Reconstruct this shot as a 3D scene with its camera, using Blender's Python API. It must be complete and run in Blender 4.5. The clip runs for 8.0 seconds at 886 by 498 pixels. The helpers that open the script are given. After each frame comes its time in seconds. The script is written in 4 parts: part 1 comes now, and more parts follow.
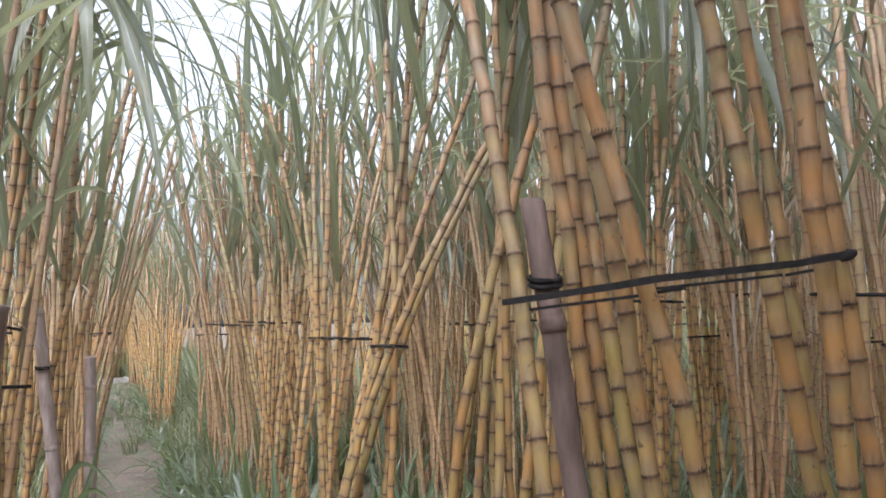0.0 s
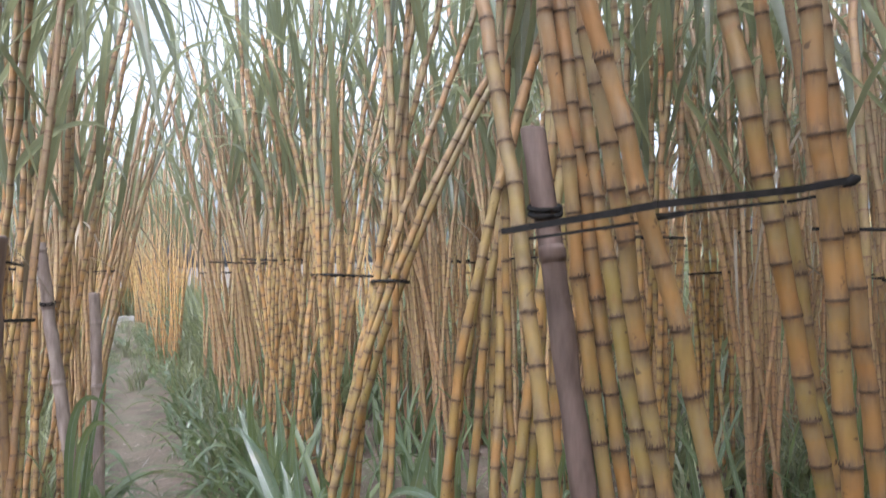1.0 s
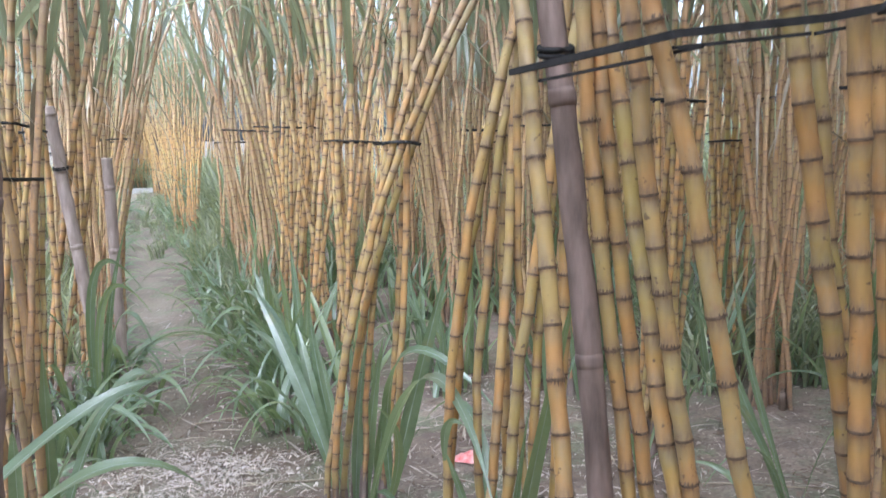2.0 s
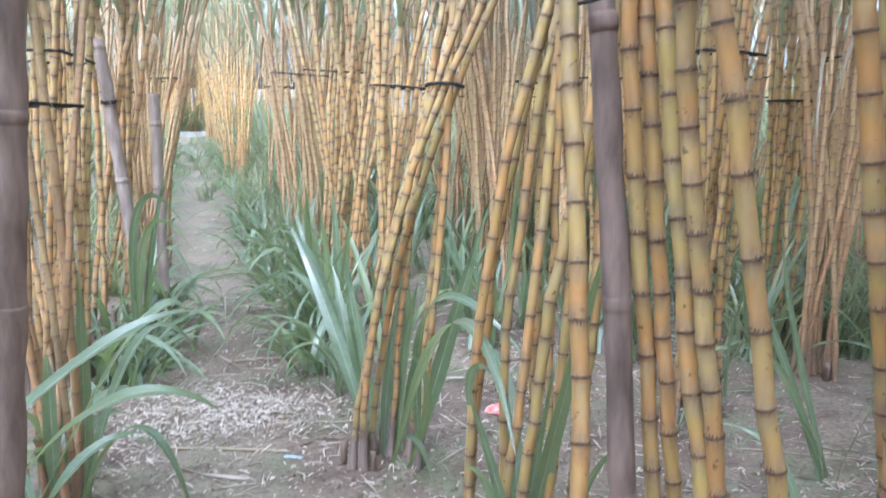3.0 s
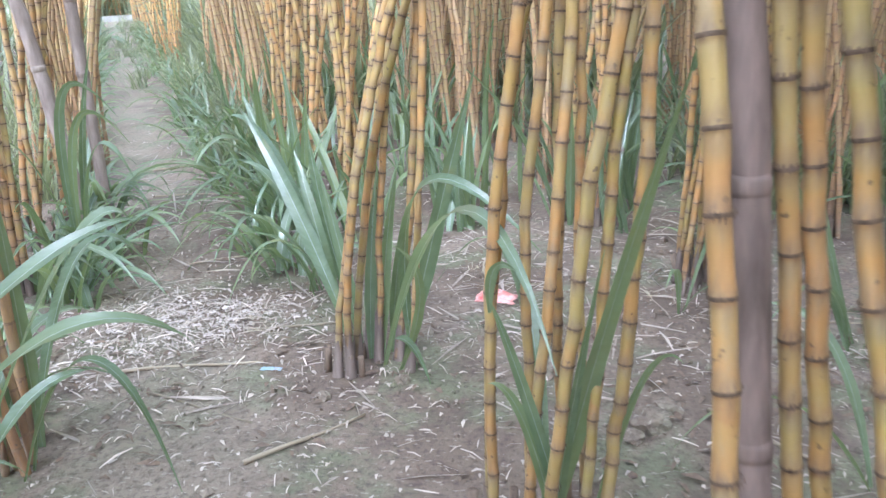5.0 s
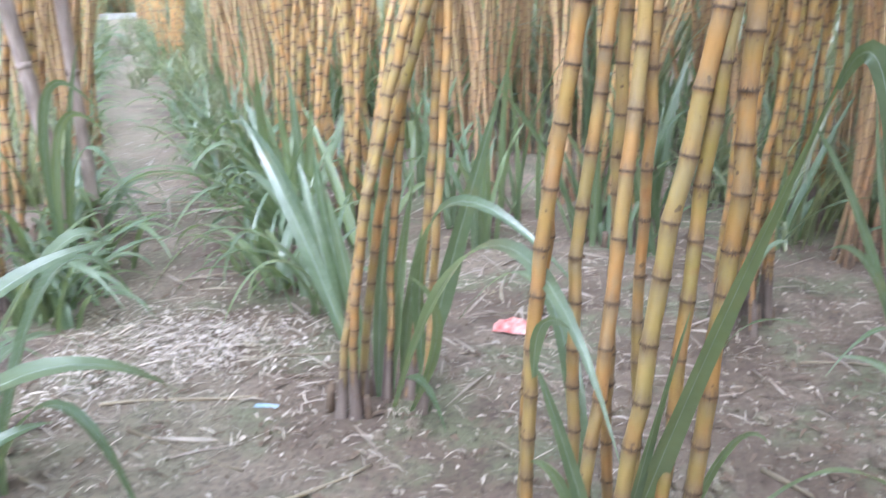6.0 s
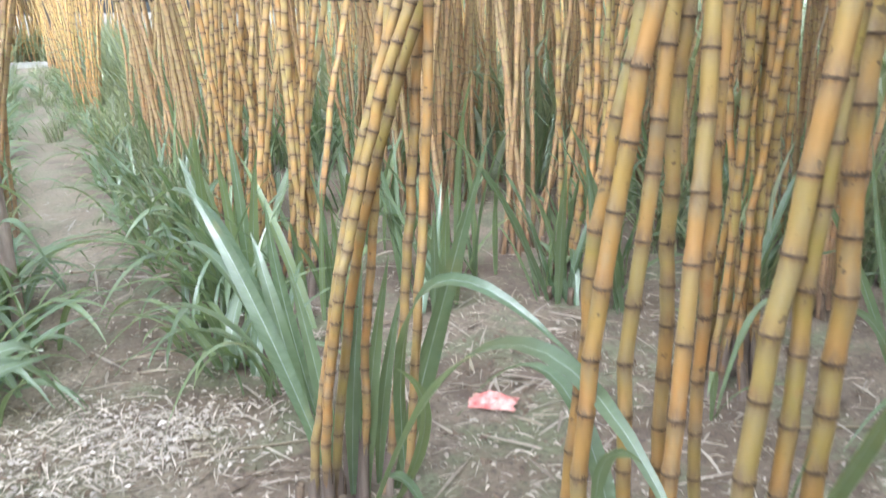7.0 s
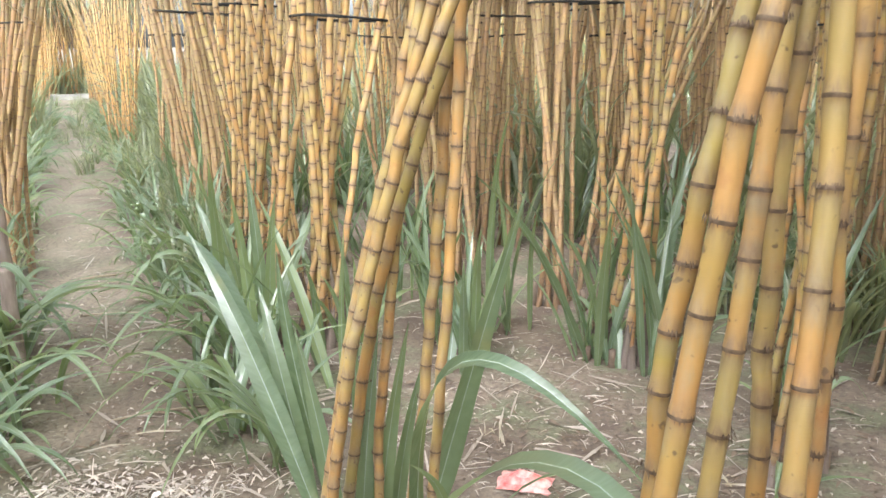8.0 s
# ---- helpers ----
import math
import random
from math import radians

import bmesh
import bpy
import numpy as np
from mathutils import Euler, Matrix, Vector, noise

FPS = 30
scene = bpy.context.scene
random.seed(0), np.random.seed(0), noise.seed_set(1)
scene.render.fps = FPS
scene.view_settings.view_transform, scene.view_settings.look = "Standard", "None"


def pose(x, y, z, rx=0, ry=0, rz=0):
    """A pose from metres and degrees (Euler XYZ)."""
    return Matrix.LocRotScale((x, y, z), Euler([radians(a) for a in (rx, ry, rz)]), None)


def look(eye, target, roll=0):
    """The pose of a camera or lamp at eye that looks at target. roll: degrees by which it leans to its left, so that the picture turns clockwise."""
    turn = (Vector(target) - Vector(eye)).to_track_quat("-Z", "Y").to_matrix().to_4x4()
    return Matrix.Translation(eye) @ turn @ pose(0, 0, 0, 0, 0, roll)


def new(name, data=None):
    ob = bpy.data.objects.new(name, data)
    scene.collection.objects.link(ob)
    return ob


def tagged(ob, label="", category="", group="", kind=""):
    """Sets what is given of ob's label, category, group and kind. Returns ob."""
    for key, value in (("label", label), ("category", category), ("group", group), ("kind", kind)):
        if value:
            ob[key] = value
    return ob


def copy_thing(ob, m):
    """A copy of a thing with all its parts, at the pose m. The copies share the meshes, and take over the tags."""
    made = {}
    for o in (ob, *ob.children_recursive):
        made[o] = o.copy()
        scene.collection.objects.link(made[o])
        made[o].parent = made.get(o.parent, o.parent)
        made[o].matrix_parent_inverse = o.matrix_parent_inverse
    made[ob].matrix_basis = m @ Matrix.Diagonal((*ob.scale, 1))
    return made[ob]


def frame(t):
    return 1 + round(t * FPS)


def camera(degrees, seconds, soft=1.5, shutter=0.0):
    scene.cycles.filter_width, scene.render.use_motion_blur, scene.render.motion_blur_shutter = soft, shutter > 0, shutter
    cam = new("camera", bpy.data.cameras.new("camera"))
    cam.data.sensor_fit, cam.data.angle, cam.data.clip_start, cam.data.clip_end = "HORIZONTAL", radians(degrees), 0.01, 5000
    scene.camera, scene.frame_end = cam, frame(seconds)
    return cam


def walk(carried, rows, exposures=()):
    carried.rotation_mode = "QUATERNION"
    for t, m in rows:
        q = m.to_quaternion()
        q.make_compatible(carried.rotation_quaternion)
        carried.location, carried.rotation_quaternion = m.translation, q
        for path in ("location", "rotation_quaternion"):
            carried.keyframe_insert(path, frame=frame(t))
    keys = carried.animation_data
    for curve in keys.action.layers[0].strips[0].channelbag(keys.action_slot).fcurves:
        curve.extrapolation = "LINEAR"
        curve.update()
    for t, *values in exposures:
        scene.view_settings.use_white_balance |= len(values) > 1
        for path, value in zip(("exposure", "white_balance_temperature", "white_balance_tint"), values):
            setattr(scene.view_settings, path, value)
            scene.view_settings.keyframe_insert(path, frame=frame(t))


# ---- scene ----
cam = camera(56.2, 8.0, soft=1.45, shutter=0.55)
PATH = [
    (0, (0.120, -0.001, 1.516), (0.025, 2.487, 1.722), -1.70),
    (0.5, (0.124, 0.003, 1.507), (0.029, 2.498, 1.625), -1.77),
    (1, (0.125, 0.009, 1.499), (0.016, 2.506, 1.525), -1.68),
    (1.5, (0.124, 0.011, 1.472), (-0.003, 2.500, 1.286), -1.21),
    (1.7, (0.128, 0.020, 1.464), (-0.013, 2.501, 1.195), -1.29),
    (2.8, (0.175, 0.110, 1.416), (-0.111, 2.555, 0.980), -0.37),
    (3, (0.173, 0.098, 1.406), (-0.138, 2.532, 0.932), 0.65),
    (3.5, (0.177, 0.128, 1.385), (-0.245, 2.510, 0.756), -1.31),
    (4, (0.121, 0.226, 1.359), (-0.265, 2.581, 0.616), -1.12),
    (4.5, (0.037, 0.330, 1.348), (-0.205, 2.706, 0.607), -2.75),
    (4.7, (0.030, 0.376, 1.341), (-0.120, 2.735, 0.526), -2.49),
    (5.8, (-0.034, 0.725, 1.308), (-0.268, 3.064, 0.455), -2.31),
    (6, (-0.055, 0.766, 1.300), (-0.222, 3.120, 0.476), -1.17),
    (6.5, (-0.154, 0.926, 1.308), (-0.077, 3.305, 0.545), -1.85),
    (7, (-0.211, 1.017, 1.323), (-0.151, 3.413, 0.609), -1.50),
    (7.5, (-0.209, 1.188, 1.321), (-0.203, 3.625, 0.764), -0.95),
    (8, (-0.193, 1.304, 1.312), (-0.231, 3.729, 0.705), -0.76),
]
EXPOSURES = [(0.0, 1.48, 5700, 17), (1.5, 1.80, 5420, 14), (3.0, 2.36, 4970, 10), (4.5, 2.40, 5020, 10), (6.0, 2.44, 5130, 11), (7.0, 2.38, 5400, 5), (7.5, 2.36, 5650, 3), (8.0, 2.40, 5950, 7)]
walk(cam, [(t, look(eye, target, roll)) for t, eye, target, roll in PATH], EXPOSURES)

# ---- daylight: bright hazy overcast ----
SUN_ELEV, SUN_AZ = 48.0, 195.0      # degrees; azimuth from +y towards +x
world = bpy.data.worlds.new("sky")
scene.world = world
world.use_nodes = True
wn = world.node_tree.nodes
sky = wn.new("ShaderNodeTexSky")
sky.sky_type = "NISHITA"
sky.sun_disc = False
sky.sun_elevation = radians(SUN_ELEV)
sky.sun_rotation = radians(SUN_AZ)
sky.dust_density = 5.0
pale = wn.new("ShaderNodeHueSaturation")
pale.inputs["Saturation"].default_value = 0.25
world.node_tree.links.new(sky.outputs[0], pale.inputs["Color"])
world.node_tree.links.new(pale.outputs[0], wn["Background"].inputs["Color"])
wn["Background"].inputs["Strength"].default_value = 0.15
sun_data = bpy.data.lights.new("sun", "SUN")
sun_data.energy, sun_data.angle, sun_data.color = 0.70, radians(60), (1.0, 0.96, 0.90)
sun = new("sun", sun_data)
az, el = radians(SUN_AZ), radians(SUN_ELEV)
sun.matrix_world = look((math.sin(az) * math.cos(el) * 30, math.cos(az) * math.cos(el) * 30, math.sin(el) * 30), (0, 0, 0))

# ---- rows of the field ----
ROW = Vector((-0.412, 0.911))       # along the rows and the path
SIDE = Vector((0.911, 0.412))       # across, to the right
ORIGIN = Vector((-0.42, 3.0))       # a stool of the row right of the path


def plan(s, d):
    p = ORIGIN + ROW * s + SIDE * d
    return p.x, p.y


# ---- materials ----
def material(name):
    m = bpy.data.materials.new(name)
    m.use_nodes = True
    return m, m.node_tree.nodes, m.node_tree.links, m.node_tree.nodes["Principled BSDF"]


def noise_node(n, l, scale, detail=4.0, coords="Object", stretch=None, rough=0.55):
    tc = n.new("ShaderNodeTexCoord")
    t = n.new("ShaderNodeTexNoise")
    t.inputs["Scale"].default_value, t.inputs["Detail"].default_value, t.inputs["Roughness"].default_value = scale, detail, rough
    src = tc.outputs[coords]
    if stretch:
        mp = n.new("ShaderNodeMapping")
        mp.inputs["Scale"].default_value = stretch
        l.new(src, mp.inputs["Vector"])
        src = mp.outputs[0]
    l.new(src, t.inputs["Vector"])
    return t


def ramp(n, l, src, stops, mode="LINEAR"):
    r = n.new("ShaderNodeValToRGB")
    r.color_ramp.interpolation = mode
    el_ = r.color_ramp.elements
    while len(el_) < len(stops):
        el_.new(0.5)
    for e, (p, c) in zip(el_, stops):
        e.position, e.color = p, (*c, 1)
    l.new(src, r.inputs[0])
    return r


def mix(n, l, fac, a, b, blend="MIX"):
    m = n.new("ShaderNodeMix")
    m.data_type, m.blend_type = "RGBA", blend
    for src, key in ((fac, 0), (a, 6), (b, 7)):
        if isinstance(src, (int, float)):
            m.inputs[key].default_value = src
        elif isinstance(src, tuple):
            m.inputs[key].default_value = (*src, 1)
        else:
            l.new(src, m.inputs[key])
    return m.outputs[2]


def bump(n, l, b, src, strength=0.3, dist=0.002):
    k = n.new("ShaderNodeBump")
    k.inputs["Strength"].default_value, k.inputs["Distance"].default_value = strength, dist
    l.new(src, k.inputs["Height"])
    l.new(k.outputs[0], b.inputs["Normal"])


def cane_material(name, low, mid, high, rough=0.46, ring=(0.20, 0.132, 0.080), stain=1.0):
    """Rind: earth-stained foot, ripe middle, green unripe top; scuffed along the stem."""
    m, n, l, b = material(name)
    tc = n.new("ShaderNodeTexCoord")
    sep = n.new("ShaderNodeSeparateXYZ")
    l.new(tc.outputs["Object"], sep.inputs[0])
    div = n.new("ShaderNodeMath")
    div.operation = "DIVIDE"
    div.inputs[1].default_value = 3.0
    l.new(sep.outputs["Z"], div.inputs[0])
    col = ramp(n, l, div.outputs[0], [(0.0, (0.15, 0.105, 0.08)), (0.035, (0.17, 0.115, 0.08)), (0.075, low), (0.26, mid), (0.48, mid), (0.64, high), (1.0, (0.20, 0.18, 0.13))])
    info = n.new("ShaderNodeObjectInfo")
    tint = ramp(n, l, info.outputs["Random"], [(0.0, (0.98, 0.76, 0.56)), (0.3, (1.0, 0.93, 0.80)), (0.55, (1.0, 1.0, 1.0)), (0.8, (0.86, 0.90, 0.66)), (1.0, (0.68, 0.74, 0.50))])
    c = mix(n, l, 0.75, col.outputs[0], tint.outputs[0], "MULTIPLY")
    big = noise_node(n, l, 9.0, 3.0, stretch=(1, 1, 0.5))
    c = mix(n, l, ramp(n, l, big.outputs[0], [(0.46, (0, 0, 0)), (0.72, (0.7 * stain,) * 3)]).outputs[0], c, (0.45, 0.225, 0.085))
    tone = n.new("ShaderNodeAttribute")
    tone.attribute_name = "tone"
    c = mix(n, l, ramp(n, l, tone.outputs["Fac"], [(0.45, (0, 0, 0)), (1.0, (0.55, 0.55, 0.55))]).outputs[0], c, (0.50, 0.235, 0.075))
    c = mix(n, l, ramp(n, l, tone.outputs["Fac"], [(0.0, (0.5, 0.5, 0.5)), (0.35, (0, 0, 0))]).outputs[0], c, (0.40, 0.31, 0.115))
    bloom = noise_node(n, l, 24.0, 5.0, stretch=(1, 1, 0.35), rough=0.7)
    c = mix(n, l, ramp(n, l, bloom.outputs[0], [(0.50, (0, 0, 0)), (0.68, (0.5, 0.5, 0.5))]).outputs[0], c, (0.34, 0.28, 0.17))
    red = noise_node(n, l, 17.0, 4.0)
    c = mix(n, l, ramp(n, l, red.outputs[0], [(0.62, (0, 0, 0)), (0.70, (0.45 * stain,) * 3)]).outputs[0], c, (0.36, 0.15, 0.06))
    fine = noise_node(n, l, 90.0, 5.0, stretch=(1, 1, 0.12))
    c = mix(n, l, ramp(n, l, fine.outputs[0], [(0.55, (0, 0, 0)), (0.8, (0.4 * stain,) * 3)]).outputs[0], c, (0.26, 0.15, 0.085))
    spots = noise_node(n, l, 55.0, 2.0)
    c = mix(n, l, ramp(n, l, spots.outputs[0], [(0.66, (0, 0, 0)), (0.73, (0.8, 0.8, 0.8))]).outputs[0], c, (0.09, 0.055, 0.035))
    at = n.new("ShaderNodeAttribute")
    at.attribute_name = "band"
    grain = noise_node(n, l, 160.0, 3.0, stretch=(1, 1, 0.25))
    mul = n.new("ShaderNodeMath")
    mul.operation = "MULTIPLY"
    l.new(at.outputs["Fac"], mul.inputs[0])
    l.new(ramp(n, l, grain.outputs[0], [(0.28, (0.15, 0.15, 0.15)), (0.68, (1.0, 1.0, 1.0))]).outputs[0], mul.inputs[1])
    wax = n.new("ShaderNodeAttribute")
    wax.attribute_name = "wax"
    smear = n.new("ShaderNodeMath")
    smear.operation = "MULTIPLY"
    l.new(wax.outputs["Fac"], smear.inputs[0])
    l.new(ramp(n, l, bloom.outputs[0], [(0.30, (0.25, 0.25, 0.25)), (0.62, (1.0, 1.0, 1.0))]).outputs[0], smear.inputs[1])
    c = mix(n, l, smear.outputs[0], c, (0.265, 0.225, 0.165))
    c = mix(n, l, mul.outputs[0], c, ring)
    l.new(c, b.inputs["Base Color"])
    l.new(ramp(n, l, fine.outputs[0], [(0.3, (rough, rough, rough)), (0.8, (rough + 0.25,) * 3)]).outputs[0], b.inputs["Roughness"])
    bump(n, l, b, fine.outputs[0], 0.25, 0.0015)
    return m


def plain_material(name, a, c, scale, rough=0.8, strength=0.4, dist=0.003, stretch=None, coords="Object"):
    m, n, l, b = material(name)
    t = noise_node(n, l, scale, 6.0, coords, stretch)
    l.new(ramp(n, l, t.outputs[0], [(0.3, a), (0.7, c)]).outputs[0], b.inputs["Base Color"])
    b.inputs["Roughness"].default_value = rough
    bump(n, l, b, t.outputs[0], strength, dist)
    return m


def leaf_material(name, dark, light, through_col, rough=0.45, thin=0.4, young=None):
    m, n, l, b = material(name)
    info = n.new("ShaderNodeObjectInfo")
    isl = n.new("ShaderNodeNewGeometry")
    add = n.new("ShaderNodeMath")
    add.operation = "ADD"
    l.new(info.outputs["Random"], add.inputs[0])
    l.new(isl.outputs["Random Per Island"], add.inputs[1])
    half = n.new("ShaderNodeMath")
    half.operation = "MULTIPLY"
    half.inputs[1].default_value = 0.5
    l.new(add.outputs[0], half.inputs[0])
    c0 = ramp(n, l, half.outputs[0], [(0.15, dark), (0.6, light), (0.92, young or tuple(min(1, v * 1.9) for v in light))])
    streak = noise_node(n, l, 30.0, 3.0, stretch=(0.6, 6, 0.6))
    c = mix(n, l, ramp(n, l, streak.outputs[0], [(0.4, (0, 0, 0)), (0.75, (0.5, 0.5, 0.5))]).outputs[0], c0.outputs[0], tuple(v * 1.45 for v in light))
    age = noise_node(n, l, 4.0, 4.0)
    c = mix(n, l, ramp(n, l, age.outputs[0], [(0.60, (0, 0, 0)), (0.74, (0.7, 0.7, 0.7))]).outputs[0], c, (0.30, 0.25, 0.10))
    l.new(c, b.inputs["Base Color"])
    b.inputs["Roughness"].default_value = rough
    b.inputs["Specular IOR Level"].default_value = 0.75
    b.inputs["Coat Weight"].default_value, b.inputs["Coat Roughness"].default_value = 0.6, 0.3
    bump(n, l, b, streak.outputs[0], 0.2, 0.001)
    tr = n.new("ShaderNodeBsdfTranslucent")
    l.new(mix(n, l, 0.55, c, through_col), tr.inputs["Color"])
    mx = n.new("ShaderNodeMixShader")
    mx.inputs[0].default_value = thin
    l.new(b.outputs[0], mx.inputs[1])
    l.new(tr.outputs[0], mx.inputs[2])
    l.new(mx.outputs[0], n["Material Output"].inputs["Surface"])
    return m


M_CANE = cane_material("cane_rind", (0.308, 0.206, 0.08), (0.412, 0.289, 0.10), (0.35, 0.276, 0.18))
# paler rind and nodes: the brighter light on the field rows put into colour
M_CANE_LIT = cane_material("cane_rind_lit", (0.45, 0.295, 0.145), (0.56, 0.40, 0.175), (0.41, 0.335, 0.20), 0.5, (0.27, 0.18, 0.125), 0.7)
M_NODE = plain_material("cane_node", (0.07, 0.046, 0.030), (0.20, 0.135, 0.088), 120.0, 0.8, 0.5, 0.001)
M_NODE_LIT = plain_material("cane_node_lit", (0.20, 0.125, 0.08), (0.36, 0.24, 0.15), 90.0, 0.8, 0.4, 0.001)
M_LEAF = leaf_material("cane_leaf", (0.036, 0.050, 0.036), (0.145, 0.165, 0.112), (0.60, 0.62, 0.32), 0.34, 0.50, (0.33, 0.35, 0.18))
M_SHOOT = leaf_material("shoot_leaf", (0.048, 0.090, 0.048), (0.155, 0.205, 0.132), (0.42, 0.54, 0.16), 0.26, 0.38, (0.27, 0.32, 0.125))
M_THICKET = leaf_material("undergrowth_leaf", (0.075, 0.100, 0.058), (0.22, 0.24, 0.15), (0.52, 0.56, 0.24), 0.3, 0.45, (0.34, 0.37, 0.17))
M_RIB = plain_material("leaf_midrib", (0.22, 0.29, 0.18), (0.36, 0.42, 0.30), 40.0, 0.5, 0.1, 0.001)
M_DRY = leaf_material("dry_leaf", (0.13, 0.10, 0.065), (0.26, 0.21, 0.145), (0.5, 0.4, 0.22), 0.7, 0.2)
M_STAKE = plain_material("weathered_bamboo", (0.14, 0.098, 0.080), (0.35, 0.258, 0.215), 34.0, 0.75, 0.6, 0.003, (1, 1, 0.22))
# paler bamboo for the two stakes left of the path
M_STAKE_PALE = plain_material("pale_bamboo", (0.24, 0.185, 0.16), (0.47, 0.38, 0.33), 34.0, 0.75, 0.6, 0.003, (1, 1, 0.22))
M_STAKE_DARK = plain_material("purplish_wood", (0.115, 0.083, 0.068), (0.285, 0.208, 0.174), 34.0, 0.8, 0.7, 0.003, (1, 1, 0.22))
M_STRAP = plain_material("black_rubber_strap", (0.010, 0.010, 0.010), (0.030, 0.027, 0.027), 60.0, 0.92, 0.4, 0.001)
M_STUB = plain_material("old_stem", (0.09, 0.065, 0.05), (0.24, 0.17, 0.12), 45.0, 0.85, 0.5, 0.002, (1, 1, 0.3))
M_RED = plain_material("red_wrapper_film", (0.55, 0.05, 0.05), (0.85, 0.55, 0.50), 26.0, 0.35, 0.3, 0.002)
M_BLUE = plain_material("blue_plastic", (0.24, 0.36, 0.50), (0.48, 0.58, 0.68), 30.0, 0.4, 0.2, 0.001)
M_STRAW = leaf_material("straw", (0.235, 0.18, 0.145), (0.46, 0.39, 0.33), (0.6, 0.5, 0.35), 0.7, 0.12)
M_CHAFF = leaf_material("chaff", (0.42, 0.35, 0.31), (0.66, 0.58, 0.53), (0.6, 0.5, 0.4), 0.75, 0.1)
M_SHEATH = plain_material("muddy_sheath", (0.105, 0.078, 0.066), (0.25, 0.195, 0.165), 38.0, 0.9, 0.7, 0.004, (1, 1, 0.15))
M_WALL = plain_material("pale_concrete", (0.22, 0.21, 0.19), (0.42, 0.41, 0.38), 4.0, 0.85, 0.4, 0.006)
M_BARK = plain_material("dark_bark", (0.05, 0.04, 0.035), (0.12, 0.09, 0.07), 12.0, 0.9, 0.8, 0.01, (1, 1, 0.3))


def soil_material():
    m, n, l, b = material("trodden_soil")
    big = noise_node(n, l, 1.1, 5.0)
    c = ramp(n, l, big.outputs[0], [(0.34, (0.125, 0.090, 0.066)), (0.48, (0.205, 0.155, 0.117)), (0.64, (0.29, 0.232, 0.182))]).outputs[0]
    alg = noise_node(n, l, 2.3, 6.0, rough=0.65)
    c = mix(n, l, ramp(n, l, alg.outputs[0], [(0.48, (0, 0, 0)), (0.58, (0.85, 0.85, 0.85))]).outputs[0], c, (0.178, 0.185, 0.112))
    damp = noise_node(n, l, 6.5, 6.0, rough=0.65)
    c = mix(n, l, ramp(n, l, damp.outputs[0], [(0.34, (0.75, 0.75, 0.75)), (0.50, (0, 0, 0))]).outputs[0], c, (0.125, 0.088, 0.07))
    tc = n.new("ShaderNodeTexCoord")
    dot = n.new("ShaderNodeVectorMath")
    dot.operation = "DOT_PRODUCT"
    dot.inputs[1].default_value = (SIDE.x, SIDE.y, 0.0)
    l.new(tc.outputs["Object"], dot.inputs[0])
    across = n.new("ShaderNodeMath")
    across.operation = "ADD"
    l.new(dot.outputs["Value"], across.inputs[0])
    l.new(noise_node(n, l, 1.7, 5.0).outputs[0], across.inputs[1])
    mid = ORIGIN.dot(SIDE) - 0.55 + 0.5
    # paler band of soil along the path, with a ragged edge
    path_tone = ramp(n, l, across.outputs[0], [(0.0, (0, 0, 0)), (0.12, (0.55, 0.55, 0.55)), (0.34, (0.55, 0.55, 0.55)), (0.52, (0, 0, 0))])
    shift = n.new("ShaderNodeMapRange")
    shift.inputs["From Min"].default_value, shift.inputs["From Max"].default_value = mid - 0.45, mid + 0.75
    l.new(across.outputs[0], shift.inputs["Value"])
    l.new(shift.outputs[0], path_tone.inputs[0])
    c = mix(n, l, path_tone.outputs[0], c, (0.29, 0.245, 0.185))
    grit = noise_node(n, l, 48.0, 8.0, rough=0.7)
    c = mix(n, l, ramp(n, l, grit.outputs[0], [(0.36, (0.75, 0.75, 0.75)), (0.52, (0, 0, 0))]).outputs[0], c, (0.09, 0.066, 0.052))
    chaff = noise_node(n, l, 30.0, 3.0, stretch=(1, 2.6, 1))
    c = mix(n, l, ramp(n, l, chaff.outputs[0], [(0.62, (0, 0, 0)), (0.69, (0.75, 0.75, 0.75))]).outputs[0], c, (0.42, 0.37, 0.31))
    l.new(c, b.inputs["Base Color"])
    b.inputs["Roughness"].default_value = 0.9
    hs = mix(n, l, 0.5, grit.outputs[0], noise_node(n, l, 14.0, 6.0).outputs[0])
    bump(n, l, b, hs, 1.0, 0.016)
    return m


M_SOIL = soil_material()


